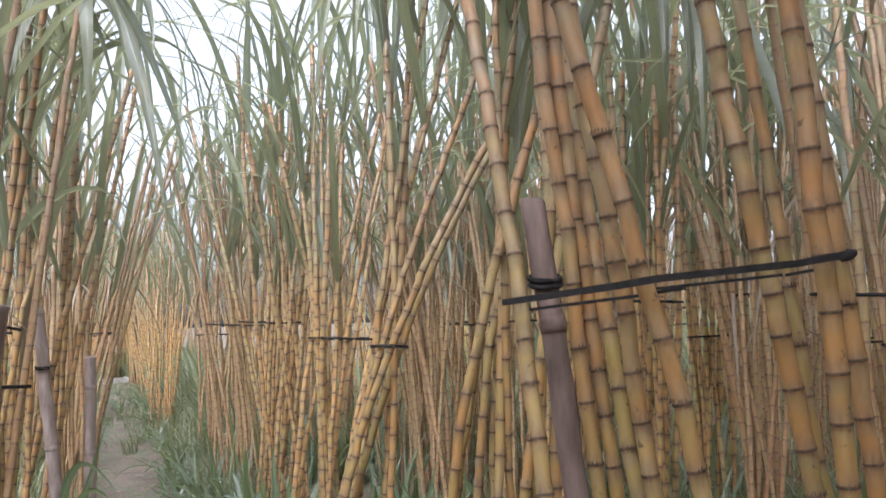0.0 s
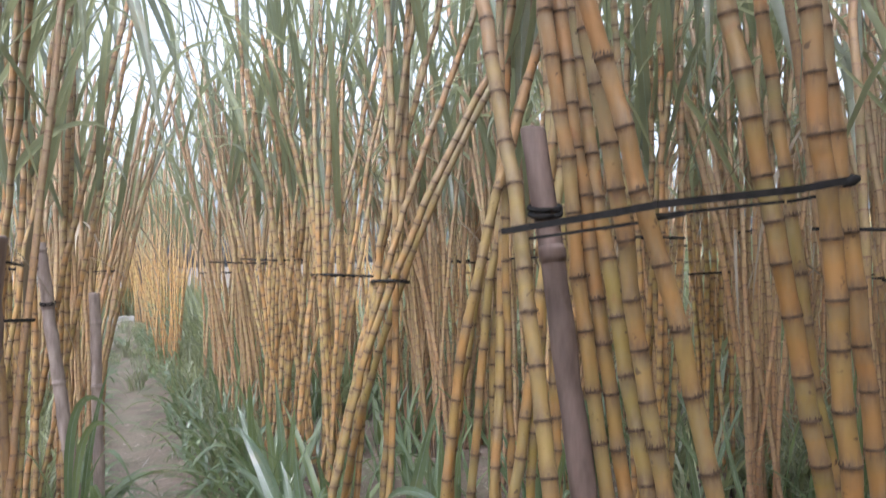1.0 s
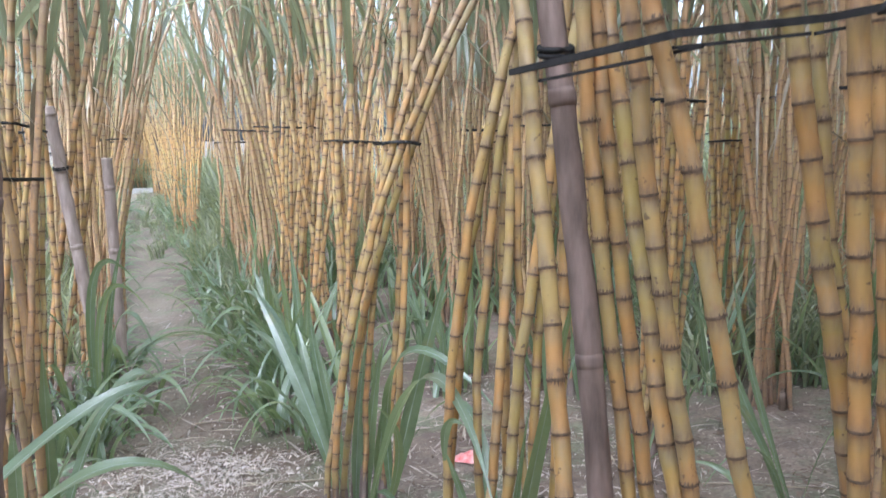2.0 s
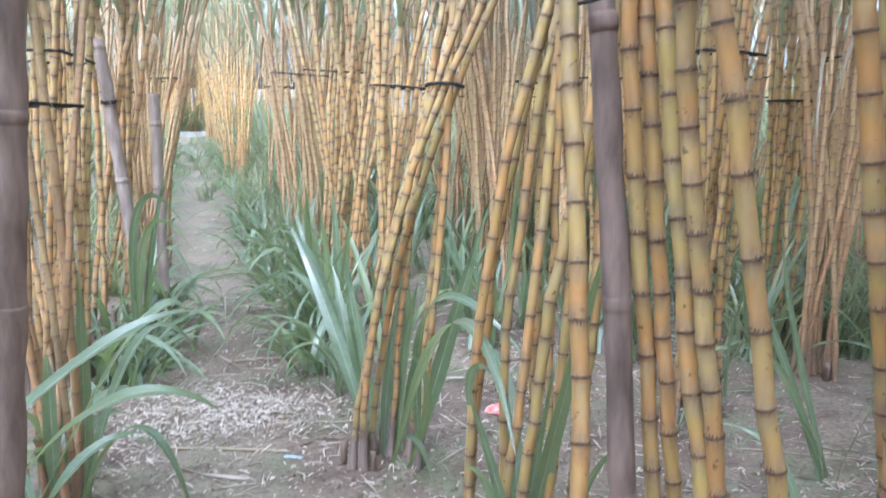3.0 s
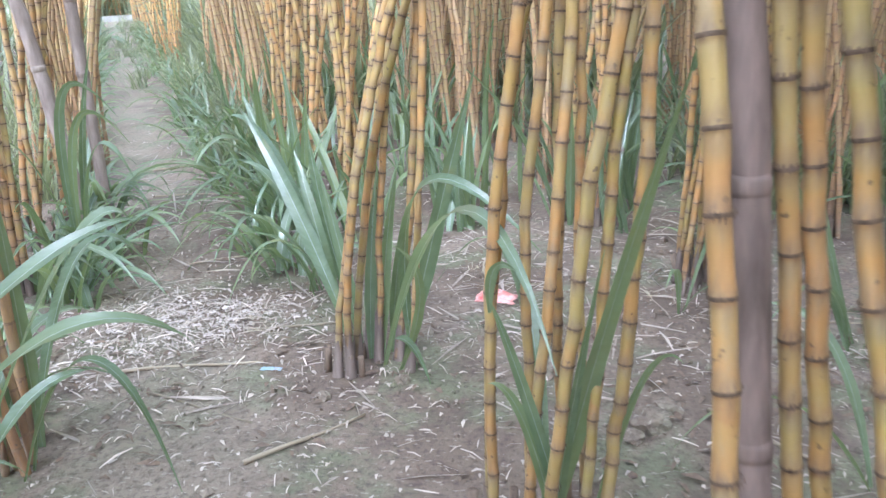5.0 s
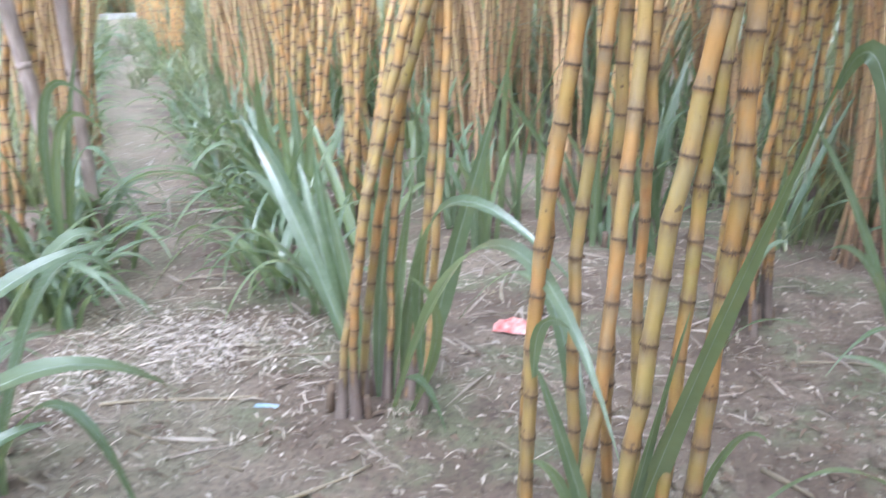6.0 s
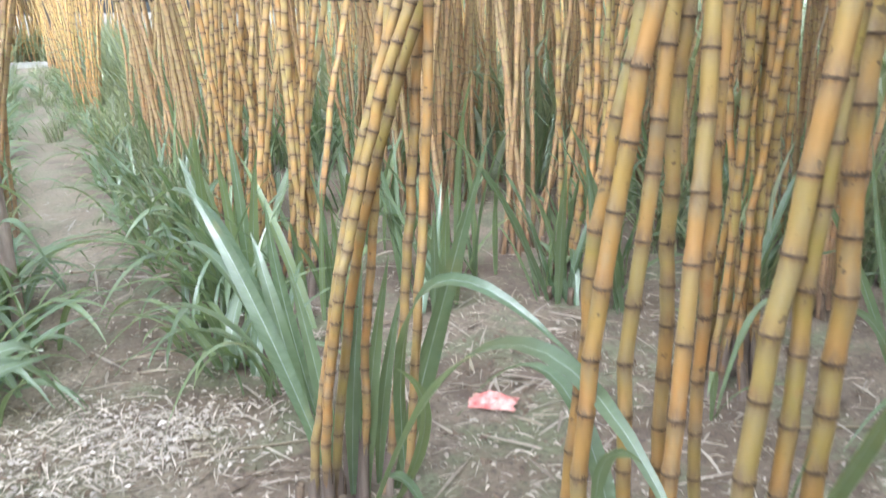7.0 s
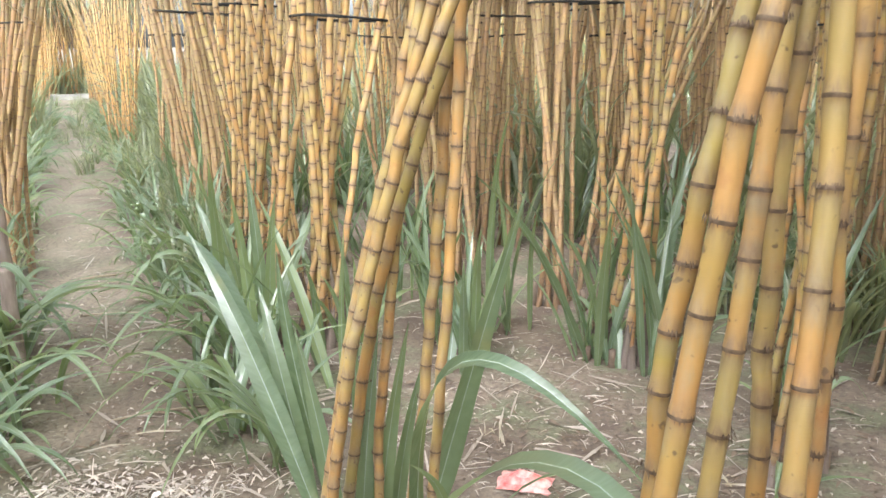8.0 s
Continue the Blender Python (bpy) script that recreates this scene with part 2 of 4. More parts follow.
# ---- mesh helpers ----
class Build:
    """Collects vertices and faces for one mesh."""

    def __init__(self):
        self.v, self.f, self.m = [], [], []

    def tube(self, rings, sides, mats, cap=True):
        """rings: (centre, axis, radius); mats: the slot of each stretch between rings."""
        start = len(self.v)
        for c, a, r in rings:
            a = Vector(a).normalized()
            u = a.orthogonal().normalized() if abs(a.x) > 0.9 else Vector((1, 0, 0)) - a * a.x
            u.normalize()
            w = a.cross(u)
            for i in range(sides):
                t = math.tau * i / sides
                self.v.append(tuple(Vector(c) + (u * math.cos(t) + w * math.sin(t)) * r))
        for k in range(len(rings) - 1):
            p, q = start + k * sides, start + (k + 1) * sides
            for i in range(sides):
                j = (i + 1) % sides
                self.f.append((p + i, p + j, q + j, q + i))
                self.m.append(mats[k])
        if cap:
            self.f.append(tuple(range(start + sides - 1, start - 1, -1)))
            self.m.append(mats[0])
            e = start + (len(rings) - 1) * sides
            self.f.append(tuple(range(e, e + sides)))
            self.m.append(mats[-1])

    def box(self, c, x, y, z):
        """A box about c with half axes x, y, z."""
        c, x, y, z = Vector(c), Vector(x), Vector(y), Vector(z)
        s = len(self.v)
        for k in (-1, 1):
            for i, j in ((-1, -1), (1, -1), (1, 1), (-1, 1)):
                self.v.append(tuple(c + x * i + y * j + z * k))
        for q in ((3, 2, 1, 0), (4, 5, 6, 7), (0, 1, 5, 4), (1, 2, 6, 5), (2, 3, 7, 6), (3, 0, 4, 7)):
            self.f.append(tuple(s + i for i in q))
            self.m.append(0)

    def mesh(self, name, mats, smooth=True):
        me = bpy.data.meshes.new(name)
        me.from_pydata(self.v, [], self.f)
        for mt in mats:
            me.materials.append(mt)
        me.polygons.foreach_set("material_index", self.m)
        me.polygons.foreach_set("use_smooth", [smooth] * len(self.f))
        me.update()
        return me


def part(name, me, parent, at=None, label=""):
    ob = new(name, me)
    ob.parent = parent
    if at is not None:
        ob.matrix_basis = at
    return tagged(ob, label)


def thing(name, x, y, label, category, group="", kind="", z=0.0):
    ob = new(name)
    ob.empty_display_size = 0.1
    ob.location = (x, y, z)
    return tagged(ob, label, category, group, kind)


# ---- sugarcane ----
def stem(spec, z):
    """A stem's axis at the height z, from its foot: slope and bow, straight past 2 m."""
    sx, sy, cx, cy = spec
    q = min(z, 2.0)
    e = z - q
    return Vector((sx * z + cx * (q * q + 2 * q * e), sy * z + cy * (q * q + 2 * q * e), z))


def cane_mesh(spec, height, r, rng, near=True, pale=False):
    """One jointed cane: barrel-shaped internodes between dark, raised nodes."""
    bld = Build()
    sides = 14 if near else 6
    rings, mats, band, wax, tone = [], [], [], [], []
    warm = rng.random()
    z = -0.05 - rng.uniform(0.0, 0.09)
    step = rng.uniform(0.054, 0.07)
    long = rng.uniform(0.88, 1.22)
    kink = Vector((0, 0, 0))
    nodes = []
    while z < height:
        k = min(1.0, 1.25 - 0.28 * z / height) * r
        nxt = z + step
        warm = 0.45 * warm + 0.55 * rng.random()
        hue = min(1.0, max(0.0, 0.5 + (warm - 0.5) * 1.9))
        shift = kink.copy()
        kink = kink * 0.6 + Vector((rng.gauss(0, 0.0026), rng.gauss(0, 0.0026), 0))

        def at(h, rr, f):
            a = stem(spec, h + 0.01) - stem(spec, h - 0.01)
            rings.append((stem(spec, h) + shift.lerp(kink, f), a, rr))
        if near:
            up, dn, smear = rng.uniform(0.5, 1.0), rng.uniform(0.45, 1.0), rng.uniform(0.0, 0.55)
            for h, rr, f, slot, b, w in ((z, 1.0, 0.0, 1, 1.0, 0.0), (z + 0.0015, 1.09, 0.0, 1, 1.0, 0.0), (z + 0.0045, 1.06, 0.05, 0, 1.0, 0.3), (z + 0.012, 1.01, 0.1, 0, 0.9 * up, smear),
                                         (z + 0.021, 0.955, 0.2, 0, 0.4 * up, smear * 0.6), (z + 0.030, 0.945, 0.3, 0, 0.0, 0.15), (z + step * 0.6, 0.965, 0.6, 0, 0.0, 0.0),
                                         (nxt - 0.019, 0.985, 0.85, 0, 0.25 * dn, smear * 0.7), (nxt - 0.007, 1.0, 0.95, 0, 0.8 * dn, smear)):
                at(h, k * rr, f)
                mats.append(slot)
                band.append(b)
                wax.append(w)
                tone.append(min(1.0, max(0.0, hue + 0.25 - 0.5 * f)))
        else:
            at(z, k * 1.06, 0.0)
            mats.append(1)
            at(z + 0.009, k * 1.0, 0.1)
            mats.append(0)
            band += [1.0, 0.35]
            wax += [0.0, 0.3]
            tone += [hue, hue]
        nodes.append((z, k, kink.copy()))
        z = nxt
        step = long * rng.uniform(0.062, 0.090) if z < height * 0.75 else rng.uniform(0.055, 0.075)
    rings.append((stem(spec, z) + kink, (0, 0, 1), r * 0.6))
    bld.tube(rings, sides, mats)
    band.append(0.0)
    wax.append(0.0)
    tone.append(0.5)
    me = bld.mesh("cane", [M_CANE_LIT if pale else M_CANE, M_NODE] if near else [M_CANE_LIT, M_NODE_LIT])
    me.attributes.new("band", "FLOAT", "POINT").data.foreach_set("value", [b for b in band for _ in range(sides)])
    me.attributes.new("wax", "FLOAT", "POINT").data.foreach_set("value", [w for w in wax for _ in range(sides)])
    me.attributes.new("tone", "FLOAT", "POINT").data.foreach_set("value", [w for w in tone for _ in range(sides)])
    return me, nodes


def spikes_mesh(spec, nodes, rng):
    """Short dark root points standing round some of the lower nodes."""
    bld = Build()
    for z, k, off in nodes[1:22]:
        if rng.random() < 0.35:
            continue
        for i in range(15):
            t = math.tau * (i + rng.random() * 0.6) / 15
            o = Vector((math.cos(t), math.sin(t), 0))
            c = stem(spec, z + 0.006) + off + o * k * 1.02
            s = len(bld.v)
            ln = rng.uniform(0.003, 0.010)
            w = Vector((-o.y, o.x, 0)) * 0.0015
            bld.v += [tuple(c + w), tuple(c - w), tuple(c + Vector((0, 0, 0.004))), tuple(c + o * 0.0025 + Vector((0, 0, -ln)))]
            bld.f += [(s, s + 1, s + 2), (s, s + 3, s + 1), (s + 1, s + 3, s + 2), (s + 2, s + 3, s)]
            bld.m += [0] * 4
    return bld.mesh("root_fringe", [M_NODE], False) if bld.v else None


def sheath_mesh(spec, r, rng):
    """Torn, mud-caked husk round the foot of a cane."""
    bld = Build()
    sides, tall = 12, rng.uniform(0.09, 0.21)
    tear = [rng.uniform(0.6, 1.15) for _ in range(sides)]
    levels = ((-0.04, 1.75), (0.0, 1.6), (0.25, 1.42), (0.6, 1.28), (1.0, 1.22))
    for f, k in levels:
        for i in range(sides):
            a = math.tau * i / sides
            z = tall * f * (tear[i] if f > 0 else 1.0)
            rr = r * k * (1 + 0.10 * math.sin(3 * a + spec[0] * 90) + rng.gauss(0, 0.03))
            bld.v.append(tuple(stem(spec, z) + Vector((math.cos(a) * rr, math.sin(a) * rr, 0))))
    for k in range(len(levels) - 1):
        for i in range(sides):
            j = (i + 1) % sides
            bld.f.append((k * sides + i, k * sides + j, (k + 1) * sides + j, (k + 1) * sides + i))
            bld.m.append(0)
    return bld.mesh("dry_sheath", [M_SHEATH])


def blade(bld, length, width, tilt, bend, power, rng, root=Matrix.Identity(4), segs=12, rib=True):
    """A long grass blade: rises at tilt degrees from upright towards +x, and bows over by bend degrees more."""
    s0 = len(bld.v)
    p = Vector((0, 0, 0))
    sway = rng.uniform(-0.15, 0.15)
    roll = rng.uniform(-0.5, 0.5)
    across = (-1, -0.055, 0.055, 1) if rib else (-1, 0, 1)
    for i in range(segs + 1):
        s = i / segs
        th = radians(tilt + bend * s ** power)
        d = Vector((math.sin(th), 0, math.cos(th)))
        up = Vector((-math.cos(th), 0, math.sin(th)))
        side = Vector((0, 1, 0))
        a = roll * s
        side, up = side * math.cos(a) + up * math.sin(a), up * math.cos(a) - side * math.sin(a)
        w = width * 0.5 * min(1.0, 0.55 + s * 2.2) * max(0.02, 1 - s ** 2.6)
        wave = 0.06 * width * math.sin(s * 23 + roll * 9)
        for q in across:
            lift = abs(q) * w * 0.32 + (wave * q if abs(q) == 1 else 0)
            bld.v.append(tuple(root @ (p + side * (q * w + sway * length * s * s * 0.4) + up * lift)))
        p = p + d * (length / segs)
    n = len(across)
    for i in range(segs):
        for j in range(n - 1):
            a = s0 + i * n + j
            bld.f.append((a, a + 1, a + n + 1, a + n))
            bld.m.append(1 if rib and j == 1 else 0)


def leaf_mesh(name, length, width, tilt, bend, power, rng, mats, segs=12):
    bld = Build()
    blade(bld, length, width, tilt, bend, power, rng, segs=segs)
    return bld.mesh(name, mats)


rng = random.Random(11)
CROWN_LEAVES = [leaf_mesh("leaf", rng.uniform(1.1, 1.75), rng.uniform(0.030, 0.054), rng.uniform(4, 18),
                          rng.choice((30, 90, 130, 150, 165)) + rng.uniform(-10, 10), rng.uniform(1.2, 2.6), rng, [M_LEAF, M_RIB]) for _ in range(24)]
DEAD_LEAVES = [leaf_mesh("dead_leaf", rng.uniform(0.4, 0.8), rng.uniform(0.010, 0.020), rng.uniform(60, 120),
                         rng.uniform(50, 90), rng.uniform(0.25, 0.6), rng, [M_DRY, M_DRY]) for _ in range(10)]
SHOOT_LEAVES = [leaf_mesh("leaf", rng.uniform(0.4, 0.75), rng.uniform(0.026, 0.050), rng.uniform(4, 32),
                          rng.uniform(70, 155), rng.uniform(1.1, 2.1), rng, [M_SHOOT, M_RIB]) for _ in range(16)]


UPRIGHT_LEAVES = [leaf_mesh("leaf", rng.uniform(0.45, 0.8), rng.uniform(0.024, 0.042), rng.uniform(3, 20),
                            rng.uniform(12, 60), rng.uniform(1.4, 2.4), rng, [M_SHOOT, M_RIB]) for _ in range(12)]


def crown_places(spec, height, rng, count=10):
    """Where the leaves of a cane's top sit: alternate sides, lower ones leaning out more."""
    turn = rng.uniform(0, 360)
    out = []
    for i in range(count):
        f = i / (count - 1)
        z = max(1.75, height - 1.0) + (height - max(1.75, height - 1.0)) * f + rng.uniform(-0.03, 0.03)
        p = stem(spec, z)
        turn += 180 + rng.gauss(0, 28)
        out.append(Matrix.Translation(p) @ pose(0, 0, 0, 0, 0, turn) @ pose(0, 0, 0, 0, (1 - f) * rng.uniform(0, 24), 0))
    return out


def crown_mesh(spec, height, rng, count=9):
    bld = Build()
    for m in crown_places(spec, height, rng, count):
        blade(bld, rng.uniform(1.1, 1.75), rng.uniform(0.030, 0.052), rng.uniform(4, 18),
              rng.choice((30, 90, 130, 150, 165)) + rng.uniform(-10, 10), rng.uniform(1.2, 2.6), rng, m, 8, False)
    return bld.mesh("leaves", [M_LEAF])


def arc_leaf(parent, a, b, c, width, seed=0, mats=None, segs=16, twist=None):
    """A blade from a through b to its tip c, in the plan's metres."""
    rng = random.Random(seed)
    o = parent.location
    a, b, c = (Vector(p) - o for p in (a, b, c))
    q = b * 2 - (a + c) / 2
    pts = [a * (1 - t) ** 2 + q * 2 * t * (1 - t) + c * t * t for t in (i / segs for i in range(segs + 1))]
    bld = Build()
    roll = rng.uniform(-0.4, 0.4)
    for i, p in enumerate(pts):
        s = i / segs
        d = (pts[min(i + 1, segs)] - pts[max(i - 1, 0)]).normalized()
        side = d.cross(Vector((0, 0, 1)))
        if abs((c - a).normalized().z) > 0.8:
            side = d.cross(Vector((0.25, -1, 0)))
        side.normalize()
        up = side.cross(d)
        ang = roll * s if twist is None else twist * (0.5 + 0.5 * s)
        side, up = side * math.cos(ang) + up * math.sin(ang), up * math.cos(ang) - side * math.sin(ang)
        w = width * 0.5 * min(1.0, 0.3 + s * 2.2) * max(0.03, 1 - s ** 2.6)
        for k in (-1, -0.055, 0.055, 1):
            bld.v.append(tuple(p + side * k * w + up * (abs(k) * w * 0.28 + 0.03 * width * k * math.sin(s * 21 + seed))))
    for i in range(segs):
        for j in range(3):
            e = i * 4 + j
            bld.f.append((e, e + 1, e + 5, e + 4))
            bld.m.append(1 if j == 1 else 0)
    return part("leaf", bld.mesh("leaf", mats or [M_SHOOT, M_RIB]), parent)


def tie_mesh(points, r=0.006, sag=0.0):
    """A cord through the points of a closed loop."""
    bld = Build()
    n = len(points)
    for i in range(n):
        a, b = Vector(points[i]), Vector(points[(i + 1) % n])
        if (b - a).length < 1e-4:
            continue
        mid = (a + b) / 2 + Vector((0, 0, -sag))
        bld.tube([(a, b - a, r), (mid, b - a, r), (b, b - a, r)], 6, [0, 0])
    return bld.mesh("tie", [M_STRAP])


def hull(points):
    pts = sorted(set((round(p[0], 4), round(p[1], 4)) for p in points))
    if len(pts) < 3:
        return pts

    def half(seq):
        out = []
        for p in seq:
            while len(out) > 1 and (out[-1][0] - out[-2][0]) * (p[1] - out[-2][1]) - (out[-1][1] - out[-2][1]) * (p[0] - out[-2][0]) <= 0:
                out.pop()
            out.append(p)
        return out[:-1]
    return half(pts) + half(pts[::-1])


def stool(x, y, label, canes, seed, near=True, single_leaves=True, tie=0.0, leaves=5, group="sugarcane stools", pale=False):
    """One stool of sugarcane. canes: (foot x, foot y, slope x, slope y, bow x, bow y, radius, height), feet in the plan."""
    rng = random.Random(seed)
    ob = thing("sugarcane_stool", x, y, label, "sugarcane", group)
    loop = []
    for bx, by, sx, sy, cx, cy, r, h in canes:
        spec = (sx, sy, cx, cy)
        me, nodes = cane_mesh(spec, h, r, rng, near, pale)
        c = part("cane", me, ob, Matrix.Translation((bx - x, by - y, 0)))
        if near:
            sp = spikes_mesh(spec, nodes, rng)
            if sp:
                part("root_fringe", sp, c)["kind"] = "stuff"
            part("dry_sheath", sheath_mesh(spec, r, rng), c, label="mud-caked grey-brown husk")
        if single_leaves:
            for m in crown_places(spec, h, rng, leaves):
                part("leaf", rng.choice(CROWN_LEAVES), c, m)
        else:
            part("leaves", crown_mesh(spec, h, rng, leaves), c)
        for _ in range(rng.choice((0, 0, 1, 1, 2)) if not near else 0):
            z = rng.uniform(1.5, h - 0.4)
            part("dead_leaf", rng.choice(DEAD_LEAVES), c, Matrix.Translation(stem(spec, z)) @ pose(0, 0, 0, 0, 0, rng.uniform(0, 360)), "dry brown hanging leaf")
        if tie:
            p = stem(spec, tie)
            for t in range(6):
                loop.append((bx - x + p.x + math.cos(t) * (r + 0.006), by - y + p.y + math.sin(t) * (r + 0.006), tie))
    if near or single_leaves:
        for _ in range(5):
            a, d, hh = rng.uniform(0, math.tau), rng.uniform(0.05, 0.2), rng.uniform(0.05, 0.15)
            st = Build()
            lean = Vector((rng.gauss(0, 0.11), rng.gauss(0, 0.11), 1))
            rr = rng.uniform(0.010, 0.016)
            st.tube([(lean * -0.03, lean, rr * 1.3), (lean * (hh * 0.5), lean, rr), (lean * hh, lean, rr * 1.05), (lean * (hh - 0.006), lean, rr * 0.5)], 8, [0, 0, 0])
            part("stub", st.mesh("stub", [M_STUB]), ob, Matrix.Translation((d * math.cos(a), d * math.sin(a), 0)), "old cut brown stem")
    if tie:
        tilt_x, tilt_y = rng.uniform(-0.06, 0.06), rng.uniform(-0.06, 0.06)
        pts = [(px, py, tie + px * tilt_x + py * tilt_y) for px, py in hull(loop)]
        part("tie", tie_mesh(pts), ob, label="black cord tied round the canes")
    return ob


def random_canes(x, y, seed, count=12, spread=0.15, lean=(0.0, 0.0), r=(0.0115, 0.0160), h=(2.45, 3.25), splay=0.05):
    rng = random.Random(seed)
    out = []
    for i in range(count):
        a = rng.uniform(0, math.tau)
        d = spread * math.sqrt(rng.random())
        out.append((x + d * math.cos(a), y + d * math.sin(a),
                    lean[0] + rng.gauss(0, 0.075) + splay * math.cos(a), lean[1] + rng.gauss(0, 0.065) + splay * math.sin(a),
                    rng.gauss(0.0, 0.024), rng.gauss(0.0, 0.024), rng.uniform(*r), rng.uniform(*h)))
    return out


def shoot(x, y, seed, count=7, scale=1.0, toward=None, label="", spread=0.05, z=0.0, upright=0.0):
    """A tuft of young cane: green blades from one foot."""
    rng = random.Random(seed)
    ob = thing("cane_shoot", x, y, label or "tuft of young green cane leaves in the soil", "shoot", "young cane shoots", z=z)
    for i in range(count):
        turn = rng.uniform(0, 360) if toward is None else toward + rng.gauss(0, 70)
        k = scale * rng.uniform(0.75, 1.15)
        m = Matrix.Translation((rng.gauss(0, spread), rng.gauss(0, spread), -0.01)) @ pose(0, 0, 0, 0, rng.uniform(-6, 16), turn) @ Matrix.Diagonal((k, k, k, 1))
        part("leaf", rng.choice(UPRIGHT_LEAVES if rng.random() < upright else SHOOT_LEAVES), ob, m)
    return ob


# ---- ground ----
def axis(fine_a, fine_b, step, far, grow=1.16):
    mid = list(np.arange(fine_a, fine_b, step))
    up, s = [fine_b], step
    while up[-1] < far:
        s *= grow
        up.append(up[-1] + s)
    dn, s = [fine_a], step
    while dn[-1] > -far:
        s *= grow
        dn.append(dn[-1] - s)
    return dn[:0:-1] + mid + up


def ground_height(x, y):
    near = max(0.0, 1 - math.hypot(x + 1, y - 4) / 30)
    return near * (0.030 * noise.noise((x * 0.9, y * 0.9, 0.0)) + 0.020 * noise.noise((x * 4, y * 4, 3.0)) + 0.012 * noise.noise((x * 11, y * 11, 7.0)))


def build_ground():
    xs, ys = axis(-3.2, 2.4, 0.05, 400.0), axis(0.6, 6.5, 0.05, 400.0)
    v = [(x, y, ground_height(x, y)) for y in ys for x in xs]
    n = len(xs)
    f = [(j * n + i, j * n + i + 1, (j + 1) * n + i + 1, (j + 1) * n + i) for j in range(len(ys) - 1) for i in range(n - 1)]
    me = bpy.data.meshes.new("ground")
    me.from_pydata(v, [], f)
    me.materials.append(M_SOIL)
    me.polygons.foreach_set("use_smooth", [True] * len(f))
    tagged(new("ground", me), "bare trodden grey-brown soil with green algae and chaff", "ground", kind="structure")


build_ground()

# ---- the stools beside the camera ----
NEAR = "thick yellow sugarcane with dark ringed joints, standing in bare soil"
stool(0.45, 1.2, "thick yellow sugarcane with dark joints, strapped to a stake", [
    (0.242, 0.982, 0.026, 0.150, -0.041, 0.040, 0.0126, 3.6),
    (0.445, 1.294, -0.133, 0.007, 0.013, 0.001, 0.0119, 3.5),
    (0.494, 1.278, -0.160, 0.018, 0.021, 0.003, 0.0119, 3.6),
    (0.513, 1.064, -0.155, 0.116, 0.018, 0.028, 0.0126, 3.5),
    (0.560, 1.183, -0.182, -0.002, 0.017, -0.001, 0.0124, 3.6),
    (0.591, 1.092, -0.091, -0.012, -0.048, -0.001, 0.0122, 3.4),
], 1, leaves=5)
stool(0.68, 1.1, NEAR, [
    (0.755, 1.149, -0.146, 0.004, -0.003, 0.001, 0.0134, 3.6),
    (0.602, 1.092, 0.024, -0.012, -0.031, -0.001, 0.0134, 3.5),
    (0.719, 1.219, 0.008, -0.003, -0.034, 0.000, 0.0130, 3.5),
    (0.800, 1.330, -0.120, 0.010, 0.004, 0.001, 0.0107, 3.5),
], 2, leaves=4)
stool(0.08, 2.0, NEAR, [
    (-0.007, 2.116, -0.035, 0.048, 0.088, -0.002, 0.0122, 2.9),
    (0.006, 2.039, -0.075, 0.019, 0.106, 0.001, 0.0125, 3.0),
    (0.094, 2.054, -0.078, 0.065, 0.083, 0.010, 0.0114, 2.9),
    (0.176, 2.170, -0.063, 0.009, 0.041, -0.001, 0.0114, 3.0),
    (0.055, 1.940, 0.103, 0.100, -0.010, 0.027, 0.0122, 3.0),
    (0.216, 2.126, -0.040, -0.006, 0.014, -0.003, 0.0099, 2.8),
    (0.098, 1.847, 0.049, 0.036, 0.051, 0.013, 0.0133, 3.0),
    (0.162, 1.849, 0.061, 0.042, 0.011, 0.009, 0.0110, 2.9),
    (0.195, 1.870, 0.131, 0.048, -0.040, 0.012, 0.0137, 3.1),
], 3)
stool(-0.42, 3.0, "yellow sugarcane stems crossing as they rise from muddy soil", [
    (-0.486, 2.950, 0.012, -0.055, 0.142, 0.011, 0.0132, 3.1),
    (-0.468, 3.007, 0.028, 0.015, 0.133, 0.003, 0.0132, 3.2),
    (-0.530, 2.954, 0.108, 0.001, 0.075, 0.000, 0.0120, 3.2),
    (-0.334, 3.068, 0.120, 0.005, -0.012, 0.000, 0.0128, 3.3),
    (-0.283, 2.965, 0.121, 0.002, -0.034, 0.000, 0.0120, 3.2),
    (-0.400, 3.040, 0.060, 0.005, 0.030, 0.000, 0.0116, 3.3),
    (-0.440, 3.080, 0.040, 0.010, 0.060, 0.000, 0.0112, 3.2),
], 4, tie=1.43)

